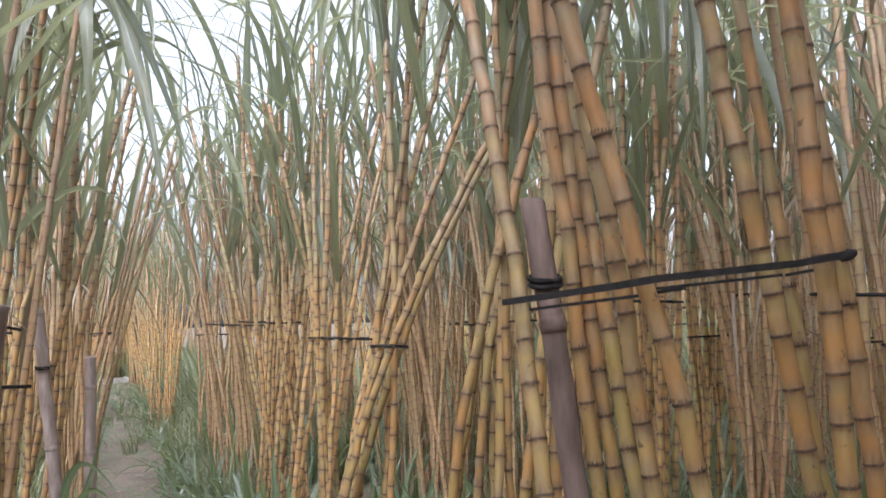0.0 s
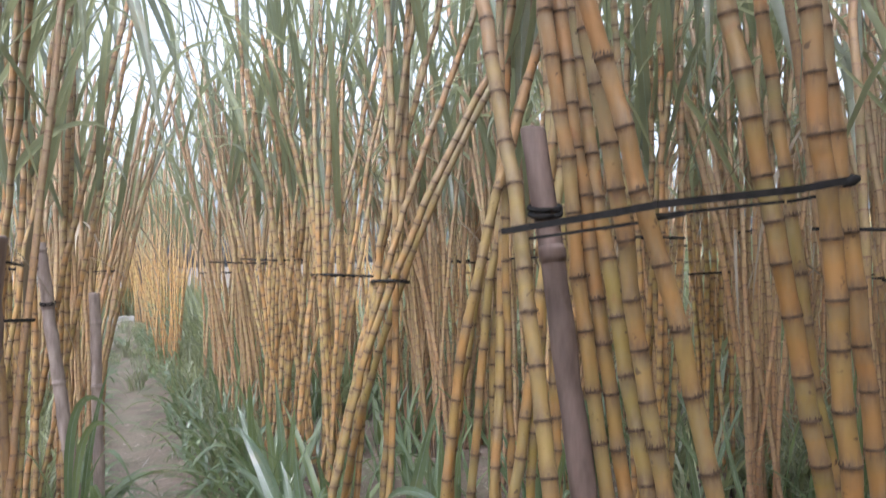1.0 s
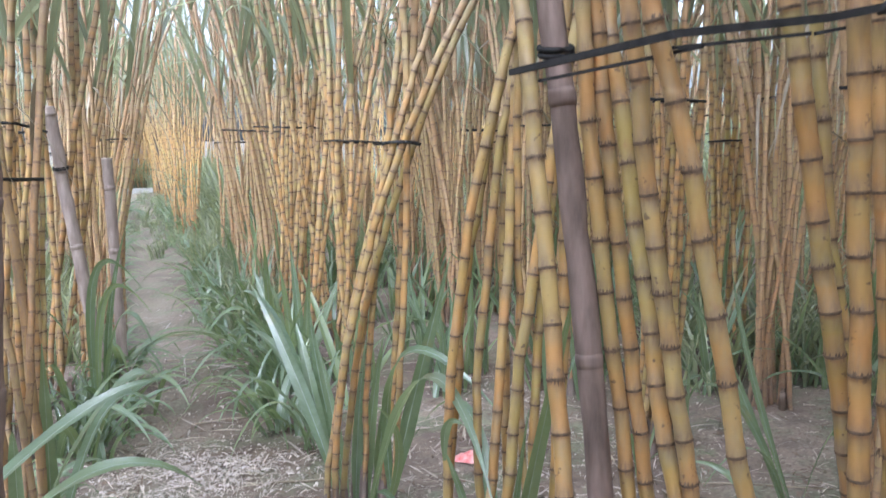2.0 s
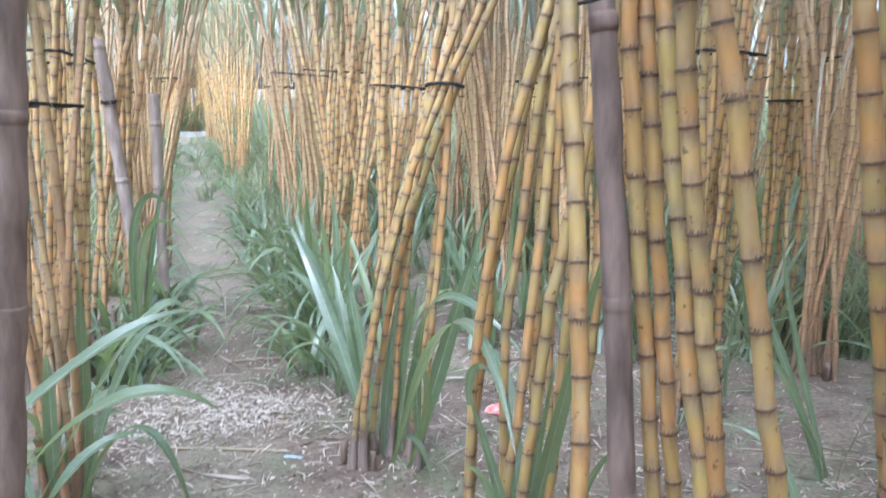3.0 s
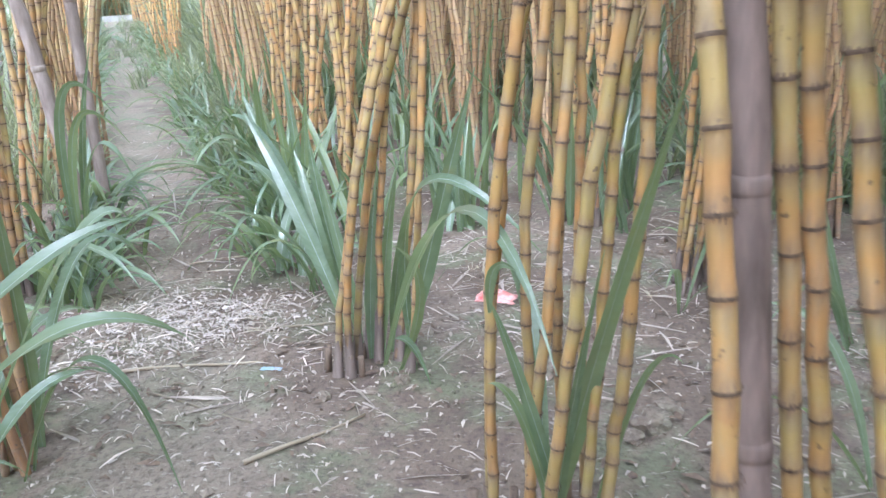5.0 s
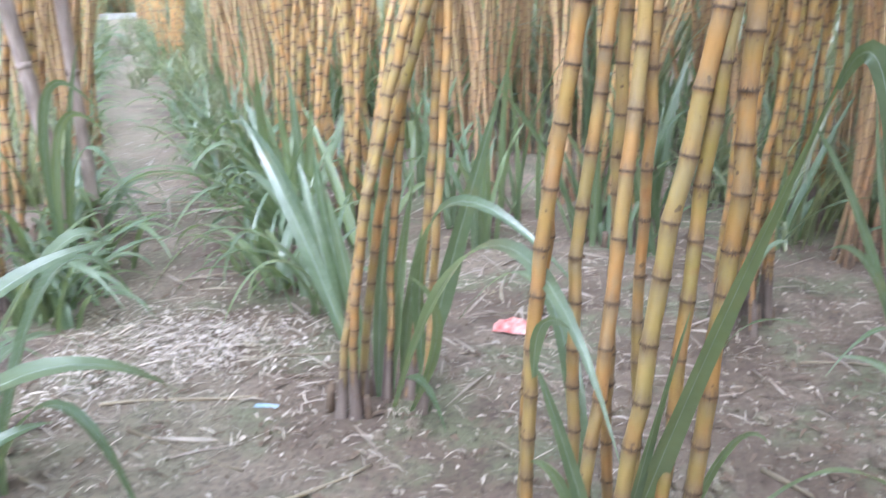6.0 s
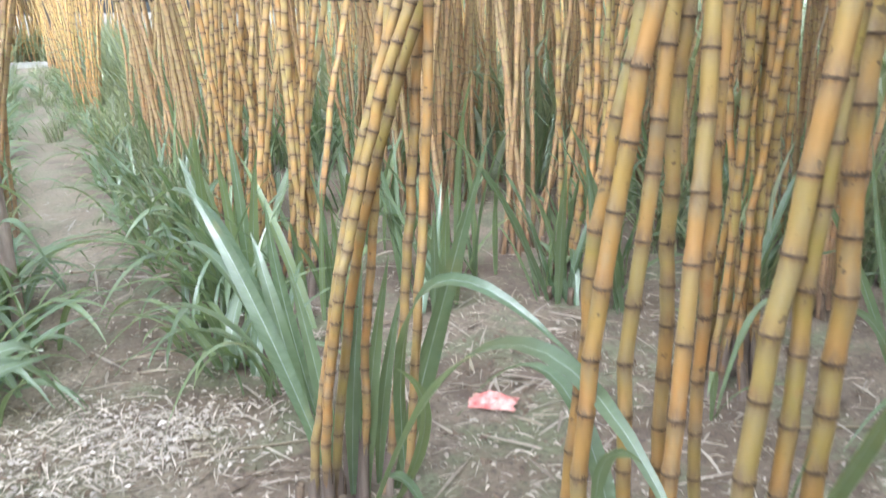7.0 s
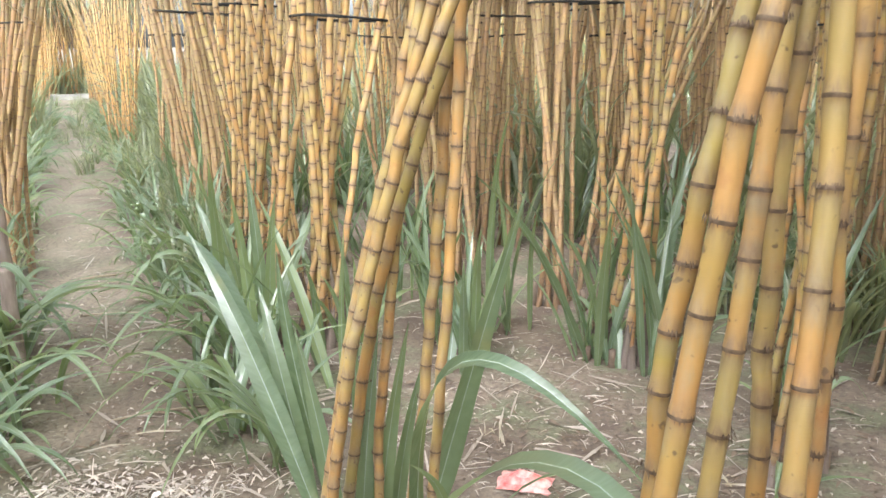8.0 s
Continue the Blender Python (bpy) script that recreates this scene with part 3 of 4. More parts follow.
FIELD = "yellow sugarcane stool with dark joints and arching green leaves"
for i, (x, y, n, lx, ly) in enumerate([
        (-0.85, 4.85, 12, 0.03, 0.0), (-1.40, 6.00, 11, 0.03, 0.0), (-2.05, 7.45, 12, 0.0, 0.0), (-2.87, 9.3, 11, -0.03, 0.0),
        (0.83, 3.65, 11, 0.02, 0.0), (0.50, 4.62, 10, 0.0, 0.0), (0.30, 5.35, 11, 0.03, 0.0), (-0.12, 5.55, 9, 0.0, 0.0),
        (1.45, 4.98, 10, 0.0, 0.0), (1.53, 4.33, 13, 0.0, 0.0), (1.80, 5.15, 12, 0.05, 0.0), (0.62, 6.1, 9, 0.24, 0.0),
        (-2.20, 3.56, 14, 0.04, 0.02), (-2.80, 5.78, 15, 0.07, 0.0), (-3.36, 7.0, 13, 0.05, 0.0), (-1.06, 1.58, 4, -0.12, -0.02),
        (-1.13, 5.40, 9, 0.02, 0.0), (-1.74, 6.72, 9, 0.0, 0.0), (-2.46, 8.4, 9, 0.0, 0.0), (-2.35, 4.45, 11, 0.06, 0.0)]):
    extra = [(x + 0.1, y - 0.1, 0.27, -0.24, 0.0, 0.0, 0.013, 2.75), (x, y + 0.1, 0.22, -0.10, 0.012, 0.0, 0.012, 2.9), (x + 0.15, y, 0.16, -0.2, 0.01, 0.0, 0.014, 2.8)] if i == 12 else []
    # pale picks the rind whose colour carries the field's brighter light
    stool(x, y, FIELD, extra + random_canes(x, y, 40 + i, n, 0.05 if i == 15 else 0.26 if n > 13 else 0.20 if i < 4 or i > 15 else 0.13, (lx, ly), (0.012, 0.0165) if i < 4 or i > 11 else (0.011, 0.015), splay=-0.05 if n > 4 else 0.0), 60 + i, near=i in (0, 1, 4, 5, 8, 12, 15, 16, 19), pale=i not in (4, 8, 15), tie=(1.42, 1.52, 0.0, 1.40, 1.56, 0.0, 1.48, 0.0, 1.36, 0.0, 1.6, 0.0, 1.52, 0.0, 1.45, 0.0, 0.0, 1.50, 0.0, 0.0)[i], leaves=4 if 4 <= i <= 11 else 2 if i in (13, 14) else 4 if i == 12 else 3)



def hang(parent, leaves, seed):
    """Broad leaves that droop from a crown."""
    for i, (a, b, c, w) in enumerate(leaves):
        arc_leaf(parent, a, b, c, w, seed * 20 + i, [M_LEAF, M_RIB])


# ---- the field beyond ----
def far_stool_mesh(seed):
    """A whole distant stool in one mesh: stems and leaves."""
    rng = random.Random(seed)
    bld = Build()
    tone = []
    for bx, by, sx, sy, cx, cy, r, h in random_canes(0, 0, seed, 9, 0.2):
        spec = (sx, sy, cx, cy)
        z, rings, mats = -0.05, [], []
        foot = Vector((bx, by, 0))
        while z < h:
            rings += [(foot + stem(spec, z), (0, 0, 1), r * 1.06), (foot + stem(spec, z + 0.02), (0, 0, 1), r)]
            mats += [1, 0]
            z += rng.uniform(0.11, 0.16)
        rings.append((foot + stem(spec, h), (0, 0, 1), r * 0.7))
        bld.tube(rings, 4, mats, False)
        tone += [rng.uniform(0.2, 0.9)] * (len(bld.v) - len(tone))
        for m in crown_places(spec, h, rng, 3):
            s = len(bld.f)
            blade(bld, rng.uniform(1.1, 1.75), rng.uniform(0.028, 0.046), rng.uniform(4, 16),
                  rng.choice((25, 60, 120, 150, 165)), rng.uniform(1.2, 2.6), rng, Matrix.Translation(foot) @ m, 6, False)
            bld.m[s:] = [2] * (len(bld.f) - s)
    tone += [0.5] * (len(bld.v) - len(tone))
    me = bld.mesh("sugarcane_stool", [M_CANE_LIT, M_NODE_LIT, M_LEAF])
    me.attributes.new("tone", "FLOAT", "POINT").data.foreach_set("value", tone)
    return me


FAR = [far_stool_mesh(200 + i) for i in range(7)]
BUILT = [(o.location.x, o.location.y) for o in scene.objects if o.name.startswith("sugarcane_stool")]
MODELS = [stool(60 + 3 * i, -60, FIELD, random_canes(60 + 3 * i, -60, 300 + i, 10, 0.17, splay=-0.02), 320 + i, near=False, single_leaves=False, tie=(0.0, 1.35, 0.0, 1.55, 0.0, 1.46)[i], leaves=2) for i in range(6)]
spare = list(MODELS)


def in_view(x, y):
    """The open wedge before the first stools, kept free."""
    return 0 < y < 2.2 and abs(x + 0.05) < 0.35 + 0.62 * y or abs((x - ORIGIN.x) * SIDE.x + (y - ORIGIN.y) * SIDE.y + 0.55) < 0.5


rng = random.Random(5)
for row, d in enumerate((0.0, 1.45, 2.9, 4.35, 5.8, -1.3, -2.75, -4.2)):
    s = -9.0
    while s < (21.0 if abs(d) < 1.4 else 12.0):
        s += rng.uniform(0.85, 1.15)
        x, y = plan(s, d + rng.gauss(0, 0.10))
        if any(math.hypot(x - a, y - b) < 0.75 for a, b in BUILT) or math.hypot(x - 0.0, y - 0.4) < 0.95 or in_view(x, y):
            continue
        if abs(d) > 5 and s < -5:
            continue
        m = pose(x, y, 0, 0, 0, rng.uniform(0, 360))
        if math.hypot(x, y - 2) < 9.5 and y > 0.5:
            if spare:
                spare.pop().matrix_basis = m
            else:
                copy_thing(rng.choice(MODELS), m)
            continue
        ob = new("sugarcane_stool", rng.choice(FAR))
        ob.matrix_basis = m @ Matrix.Diagonal((1, 1, rng.uniform(0.9, 1.12), 1))
        tagged(ob, FIELD, "sugarcane", "sugarcane stools", "stuff")
# the rows thicken where the field runs back
for x, y in ((0.05, 6.55), (0.48, 7.25), (-0.38, 6.95), (0.95, 6.95), (1.32, 6.45), (0.2, 8.2), (0.78, 8.4), (1.55, 7.6), (-0.5, 8.8), (1.15, 9.2)):
    copy_thing(rng.choice(MODELS), pose(x, y, 0, 0, 0, rng.uniform(0, 360)))
# stools beside and behind the camera; unseen ones added to shade near canes
for x, y in ((2.1, 2.35), (1.85, 3.1), (2.45, 3.0), (2.35, 3.9), (2.95, 3.5), (3.0, 4.6), (2.5, 5.2), (2.2, 6.0), (1.3, 5.9), (2.6, 1.7), (1.2, 0.05), (1.55, 0.85), (1.85, 1.65), (0.95, -0.85), (-1.0, -0.75), (0.15, -1.45), (-1.45, 0.35), (1.95, -0.4), (2.3, 1.0)):
    copy_thing(rng.choice(MODELS), pose(x, y, 0, 0, 0, rng.uniform(0, 360)))
# unseen dense stools round the camera, added to keep sun off the near canes
dense = stool(-0.5, -0.6, FIELD, random_canes(-0.5, -0.6, 350, 11, 0.16), 351, near=False, single_leaves=False, leaves=5)
for x, y in ((0.5, -0.62), (1.05, -0.2), (0.95, 0.55), (-1.0, -0.15), (-0.95, 0.42)):
    copy_thing(dense, pose(x, y, 0, 0, 0, rng.uniform(0, 360)))
# the belt of cane that closes the far end of the path
for i in range(96):
    x, y = plan(rng.uniform(22.3, 25.0), rng.gauss(-0.5, 1.0) if i < 16 else rng.uniform(-5, 5))
    if i > 50:
        x, y = plan(rng.uniform(-4.0, 21.0), rng.uniform(8.5, 12.5) if i < 76 else rng.uniform(-8.5, -6.0))
    ob = new("sugarcane_stool", rng.choice(FAR))
    ob.matrix_basis = pose(x, y, 0, 0, 0, rng.uniform(0, 360))
    tagged(ob, FIELD, "sugarcane", "sugarcane stools", "stuff")

# ---- stakes and strap ----
def stake(x, y, spec, height, r, label, seed, joints=0.33, cord=0.0, wood=M_STAKE):
    """A rough pole: one pole mesh, a swollen ring at each joint, and a cord wound round it."""
    rng = random.Random(seed)
    ob = thing("stake", x, y, label, "stake", "stakes")
    bld = Build()
    rings, mats, z, nxt = [], [], -0.1, rng.uniform(0.1, 0.3)
    wob = Vector((0, 0, 0))
    while z < height:
        wob = wob * 0.8 + Vector((rng.gauss(0, r * 0.05), rng.gauss(0, r * 0.05), 0))
        rings.append((stem(spec, z) + wob, stem(spec, z + 0.02) - stem(spec, z), r * rng.uniform(0.93, 1.05)))
        mats.append(0)
        if z > nxt:
            j = Build()
            j.tube([(stem(spec, z + dz) + wob, stem(spec, z + dz + 0.02) - stem(spec, z + dz), r * k) for dz, k in ((-0.014, 0.98), (-0.004, 1.05), (0.005, 1.065), (0.014, 0.98))], 16, [0, 0, 0])
            part("joint", j.mesh("joint", [wood]), ob)
            nxt = z + joints * rng.uniform(0.8, 1.2)
        z += 0.05
    top = stem(spec, height)
    for dz, k in ((0.0, 1.0), (0.004, 0.85), (-0.006, 0.55)):
        rings.append((top + wob + Vector((0, 0, dz)), (0.05, 0.02, 1), r * k))
        mats.append(0)
    bld.tube(rings, 16, mats[:-1])
    part("pole", bld.mesh("pole", [wood]), ob)
    if cord:
        c = Build()
        loops = [(stem(spec, cord + dz + 0.006 * math.sin(a)) + wob + Vector((math.cos(a), math.sin(a), 0)) * (r + 0.004)) for dz in (-0.006, 0.004) for a in (i * math.tau / 14 for i in range(14))]
        n = len(loops)
        c.tube([(loops[i % n], loops[(i + 1) % n] - loops[i - 1], 0.0045) for i in range(n)], 6, [0] * (n - 1))
        part("cord", c.mesh("cord", [M_STRAP]), ob, label="black cord wound round the pole")
    return ob


stake(0.333, 1.240, (-0.016, 0.044, -0.030, 0.011), 1.70, 0.0205, "weathered purplish-brown wooden stake beside the canes", 1, cord=1.57, wood=M_STAKE_DARK)
stake(-0.885, 1.401, (0.103, 0.049, -0.017, -0.005), 1.56, 0.037, "thick weathered brown bamboo stake in the soil", 2)
stake(-2.00, 4.30, (-0.122, 0.0, 0.0, 0.0), 1.64, 0.033, "pale weathered bamboo stake tied to sugarcane", 3, cord=1.32, wood=M_STAKE_PALE)
stake(-1.985, 4.46, (0.0, 0.0, 0.0, 0.0), 1.36, 0.030, "pale weathered bamboo stake beside sugarcane", 4, wood=M_STAKE_PALE)

# drooping crowns seen against the sky
STOOLS = [o for o in scene.objects if o.name.startswith("sugarcane_stool") and o.parent is None]


def nearest_stool(x, y):
    return min(STOOLS, key=lambda o: math.hypot(o.location.x - x, o.location.y - y))


top = (-1.28, 2.88, 2.66)
hang(nearest_stool(-2.20, 3.56), [
    (top, (-1.10, 2.80, 2.66), (-0.74, 2.55, 1.95), 0.060),
    (top, (-1.08, 2.78, 2.58), (-0.87, 2.66, 1.78), 0.065),
    (top, (-1.05, 2.88, 2.74), (-0.70, 2.74, 2.15), 0.055),
    (top, (-1.20, 2.75, 2.62), (-1.16, 2.70, 2.10), 0.060),
    (top, (-1.35, 2.72, 2.66), (-1.42, 2.55, 2.10), 0.055),
    (top, (-1.10, 2.95, 2.85), (-0.72, 2.96, 2.45), 0.050),
    (top, (-1.02, 2.70, 2.70), (-0.90, 2.60, 2.40), 0.055),
    (top, (-1.30, 2.85, 2.95), (-1.20, 2.80, 3.3), 0.045)], 3)
rng = random.Random(17)
tuft = []
for i in range(22):
    a, k = rng.uniform(0, math.tau), rng.uniform(0.30, 0.62)
    root = Vector(top) + Vector((rng.gauss(0, 0.07), rng.gauss(0, 0.07), rng.uniform(-0.25, 0.10)))
    out = Vector((math.cos(a), math.sin(a), 0)) * k
    tuft.append((tuple(root), tuple(root + out * 0.5 + Vector((0, 0, rng.uniform(0.02, 0.14)))), tuple(root + out + Vector((0, 0, rng.uniform(-0.45, -0.05)))), rng.uniform(0.024, 0.042)))
hang(nearest_stool(-2.20, 3.56), tuft, 6)
hang(nearest_stool(0.83, 3.65), [
    ((0.66, 3.10, 2.70), (0.52, 2.45, 2.62), (0.49, 2.27, 2.08), 0.050),
    ((0.80, 3.20, 2.75), (0.72, 2.55, 2.62), (0.69, 2.38, 2.02), 0.055),
    ((0.85, 3.00, 2.60), (0.75, 2.25, 2.40), (0.68, 2.05, 1.66), 0.045),
    ((0.90, 3.20, 2.80), (0.80, 2.55, 2.60), (0.76, 2.40, 1.95), 0.050),
    ((0.95, 3.10, 2.70), (1.02, 2.45, 2.52), (1.05, 2.25, 1.95), 0.050)], 4)
hang(nearest_stool(-0.42, 3.0), [
    ((0.02, 3.10, 3.00), (-0.28, 2.95, 3.05), (-0.46, 2.92, 2.05), 0.050),
    ((0.05, 3.05, 2.95), (-0.20, 2.80, 2.90), (-0.26, 2.72, 2.20), 0.050),
    ((0.02, 3.10, 2.90), (-0.40, 3.20, 3.05), (-0.62, 3.25, 2.35), 0.045),
    ((0.06, 3.08, 2.85), (0.20, 2.75, 2.82), (0.22, 2.60, 2.10), 0.045)], 5)

# the long strap from cane to cane, over the stake
STRAP = [(0.165, 1.285, 1.537), (0.30, 1.075, 1.550), (0.345, 1.026, 1.556), (0.52, 1.045, 1.570), (0.578, 1.040, 1.579)]


def strap(points, half_h, half_w, label):
    ob = thing("strap", points[0][0], points[0][1], label, "strap")
    o = Vector((points[0][0], points[0][1], 0))
    for lift, off, w in ((0.0, 0.0, half_h), (-0.012, 0.05, half_h * 0.45)):
        bld = Build()
        for a, b in zip(points, points[1:]):
            a, b = Vector(a) - o, Vector(b) - o
            d = (b - a).normalized()
            n = d.cross(Vector((0, 0, 1))).normalized()
            bld.box((a + b) / 2 - n * off + Vector((0, 0, lift)), (b - a) * 0.52, n * half_w, d.cross(n).normalized() * w)
        part("band", bld.mesh("band", [M_STRAP], False), ob)
    k = Build()
    a, b = Vector(points[-2]) - o, Vector(points[-1]) - o
    k.tube([(b - Vector((0.006, 0, 0.004)), (1, 0, 0), 0.005), (b + Vector((0.004, 0, 0.0)), (1, 0, 0.3), 0.0075), (b + Vector((0.014, 0.004, 0.002)), (1, 0, 0), 0.004)], 8, [0, 0])
    part("knot", k.mesh("knot", [M_STRAP]), ob)
    return ob


strap(STRAP, 0.0046, 0.003, "black rubber strap stretched between the stake and the canes")

# ---- young shoots ----
YOUNG = "broad arching green leaves of young cane rising from soil"


def leaf_group(x, y, leaves, label=YOUNG, seed=0):
    ob = thing("cane_shoot", x, y, label, "shoot", "young cane shoots")
    for i, (a, b, c, w, *twist) in enumerate(leaves):
        arc_leaf(ob, a, b, c, w * 1.15, seed * 10 + i, twist=twist[0] if twist else None)
    return ob


leaf_group(-0.60, 3.50, [
    ((-0.50, 3.16, 0.0), (-0.73, 3.33, 0.53), (-0.925, 3.50, 0.82), 0.054),
    ((-0.52, 3.20, 0.0), (-0.86, 3.52, 0.70), (-1.12, 3.70, 0.66), 0.046),
    ((-0.54, 3.22, 0.0), (-0.66, 3.38, 0.42), (-0.74, 3.50, 0.66), 0.048),
    ((-0.61, 3.49, 0.0), (-0.70, 3.55, 0.30), (-0.80, 3.62, 0.52), 0.050),
    ((-0.60, 3.48, 0.0), (-0.98, 3.50, 0.42), (-1.35, 3.40, 0.10), 0.034),
    ((-0.58, 3.52, 0.0), (-0.68, 3.62, 0.40), (-0.72, 3.66, 0.72), 0.045),
    ((-0.60, 3.50, 0.0), (-0.82, 3.40, 0.33), (-1.02, 3.25, 0.05), 0.030),
    ((-0.62, 3.52, 0.0), (-0.95, 3.80, 0.50), (-1.20, 4.00, 0.36), 0.045)], seed=1)
leaf_group(-0.40, 3.08, [
    ((-0.43, 3.06, 0.0), (-0.41, 3.07, 0.34), (-0.37, 3.08, 0.68), 0.039),
    ((-0.39, 3.05, 0.0), (-0.36, 3.07, 0.36), (-0.30, 3.08, 0.70), 0.042),
    ((-0.41, 3.10, 0.0), (-0.42, 3.12, 0.38), (-0.45, 3.14, 0.74), 0.039),
    ((-0.36, 3.12, 0.0), (-0.33, 3.14, 0.30), (-0.27, 3.16, 0.58), 0.036),
    ((-0.47, 3.12, 0.0), (-0.52, 3.14, 0.36), (-0.58, 3.17, 0.66), 0.042),
    ((-0.31, 3.09, 0.0), (-0.18, 3.08, 0.50), (-0.04, 3.06, 1.00), 0.058),
    ((-0.27, 2.98, 0.0), (-0.21, 2.853, 0.673), (0.141, 2.618, 0.547), 0.050, -0.75),
    ((-0.36, 2.92, 0.05), (-0.085, 2.32, 0.76), (0.123, 1.82, 0.60), 0.044, -0.5),
    ((-0.32, 2.98, 0.0), (-0.22, 2.80, 0.36), (-0.28, 2.70, 0.55), 0.031),
    ((-0.34, 2.90, 0.14), (-0.27, 2.86, 0.16), (-0.20, 2.80, 0.04), 0.034)], seed=2)
leaf_group(0.12, 1.93, [
    ((0.110, 2.000, 0.05), (0.196, 1.850, 0.615), (0.300, 1.648, 1.195), 0.040),
    ((0.294, 1.656, 1.165), (0.328, 1.636, 1.185), (0.356, 1.61, 0.98), 0.024),
    ((0.110, 1.960, 0.0), (0.150, 1.880, 0.45), (0.200, 1.800, 0.85), 0.026),
    ((0.120, 2.050, 0.0), (0.060, 2.400, 0.60), (-0.150, 2.620, 0.47), 0.038),
    ((0.080, 1.960, 0.0), (0.00, 1.850, 0.30), (0.04, 1.720, 0.10), 0.030),
    ((0.200, 1.970, 0.0), (0.075, 1.950, 0.47), (0.000, 1.950, 0.70), 0.026),
    ((0.002, 1.950, 0.67), (0.012, 1.940, 0.765), (0.055, 1.930, 0.762), 0.022),
    ((0.160, 1.960, 0.0), (0.075, 1.950, 0.40), (-0.005, 1.940, 0.52), 0.028, -0.5),
    ((0.180, 1.950, 0.0), (0.285, 1.950, 0.48), (0.380, 1.950, 0.555), 0.018)], seed=3)
leaf_group(-1.36, 2.45, [
    ((-1.34, 2.52, 0.0), (-1.33, 2.53, 0.42), (-1.32, 2.535, 0.82), 0.057),
    ((-1.682, 2.163, 0.10), (-1.141, 2.175, 0.623), (-0.853, 2.343, 0.761), 0.056, -0.7),
    ((-1.40, 2.30, 0.05), (-1.00, 2.30, 0.71), (-0.88, 2.40, 0.68), 0.048, -0.5),
    ((-1.52, 2.26, 0.06), (-0.989, 2.094, 0.56), (-0.717, 2.244, 0.472), 0.052, -0.6),
    ((-1.246, 1.985, 0.03), (-1.058, 2.005, 0.398), (-0.911, 2.13, 0.463), 0.046, -0.5),
    ((-1.30, 2.40, 0.0), (-1.16, 2.62, 0.58), (-0.98, 2.72, 0.42), 0.050),
    ((-1.42, 2.12, 0.0), (-1.20, 1.98, 0.40), (-1.05, 1.85, 0.10), 0.040),
    ((-1.30, 2.35, 0.0), (-1.02, 2.30, 0.40), (-0.80, 2.22, 0.06), 0.037),
    ((-1.38, 2.40, 0.0), (-1.30, 2.30, 0.45), (-1.22, 2.18, 0.66), 0.045)], seed=4)
leaf_group(-1.05, 4.62, [
    ((-1.05, 4.62, 0.0), (-1.20, 4.72, 0.42), (-1.32, 4.82, 0.68), 0.055),
    ((-1.05, 4.60, 0.0), (-1.32, 4.55, 0.46), (-1.62, 4.48, 0.28), 0.042),
    ((-1.06, 4.60, 0.0), (-1.25, 4.45, 0.50), (-1.45, 4.30, 0.38), 0.050),
    ((-1.00, 4.62, 0.0), (-1.02, 4.66, 0.45), (-1.06, 4.70, 0.85), 0.050),
    ((-1.04, 4.58, 0.0), (-1.30, 4.35, 0.35), (-1.55, 4.15, 0.08), 0.034),
    ((-0.98, 4.60, 0.0), (-0.95, 4.55, 0.40), (-0.90, 4.50, 0.74), 0.045)], seed=5)
leaf_group(-1.86, 3.95, [
    ((-1.84, 3.95, 0.0), (-1.795, 3.95, 0.556), (-1.67, 3.95, 1.04), 0.032),
    ((-1.90, 3.97, 0.0), (-1.84, 3.93, 0.80), (-1.60, 3.92, 0.74), 0.040, -0.5),
    ((-1.86, 3.92, 0.0), (-1.78, 3.90, 0.70), (-1.55, 3.90, 0.62), 0.034, -0.5),
    ((-1.84, 3.90, 0.0), (-1.70, 3.88, 0.60), (-1.52, 3.86, 0.42), 0.040, -0.4),
    ((-1.84, 3.92, 0.0), (-1.76, 3.90, 0.46), (-1.64, 3.85, 0.16), 0.030),
    ((-1.88, 3.95, 0.0), (-2.05, 3.90, 0.60), (-2.25, 3.85, 0.50), 0.034)], label="pale arching young cane leaves beside the path", seed=8)
leaf_group(1.22, 3.12, [
    ((1.22, 3.12, 0.0), (1.02, 3.05, 0.42), (0.86, 3.00, 0.52), 0.030),
    ((1.20, 3.10, 0.0), (1.00, 3.15, 0.55), (0.80, 3.10, 0.86), 0.030),
    ((1.24, 3.14, 0.0), (1.10, 3.20, 0.50), (1.02, 3.22, 0.92), 0.026),
    ((1.20, 3.08, 0.0), (1.04, 2.95, 0.30), (0.84, 2.86, 0.20), 0.026),
    ((1.26, 3.10, 0.0), (1.40, 3.02, 0.40), (1.58, 2.95, 0.22), 0.028)], seed=6)
leaf_group(0.95, 2.30, [
    ((0.95, 2.30, 0.0), (0.68, 2.25, 0.30), (0.43, 2.20, 0.20), 0.034, -0.4),
    ((0.96, 2.32, 0.0), (0.86, 2.42, 0.36), (0.70, 2.50, 0.44), 0.030),
    ((0.98, 2.28, 0.0), (1.15, 2.15, 0.34), (1.30, 2.05, 0.16), 0.030)], label="low arching young cane leaves in bare soil", seed=9)
leaf_group(0.72, 3.42, [
    ((0.72, 3.42, 0.0), (0.82, 3.36, 0.14), (1.00, 3.33, 0.12), 0.026),
    ((0.70, 3.40, 0.0), (0.66, 3.30, 0.22), (0.60, 3.18, 0.20), 0.024),
    ((0.74, 3.46, 0.0), (0.86, 3.50, 0.34), (0.98, 3.52, 0.30), 0.026)], label="short drooping green blades at a stool's foot", seed=7)
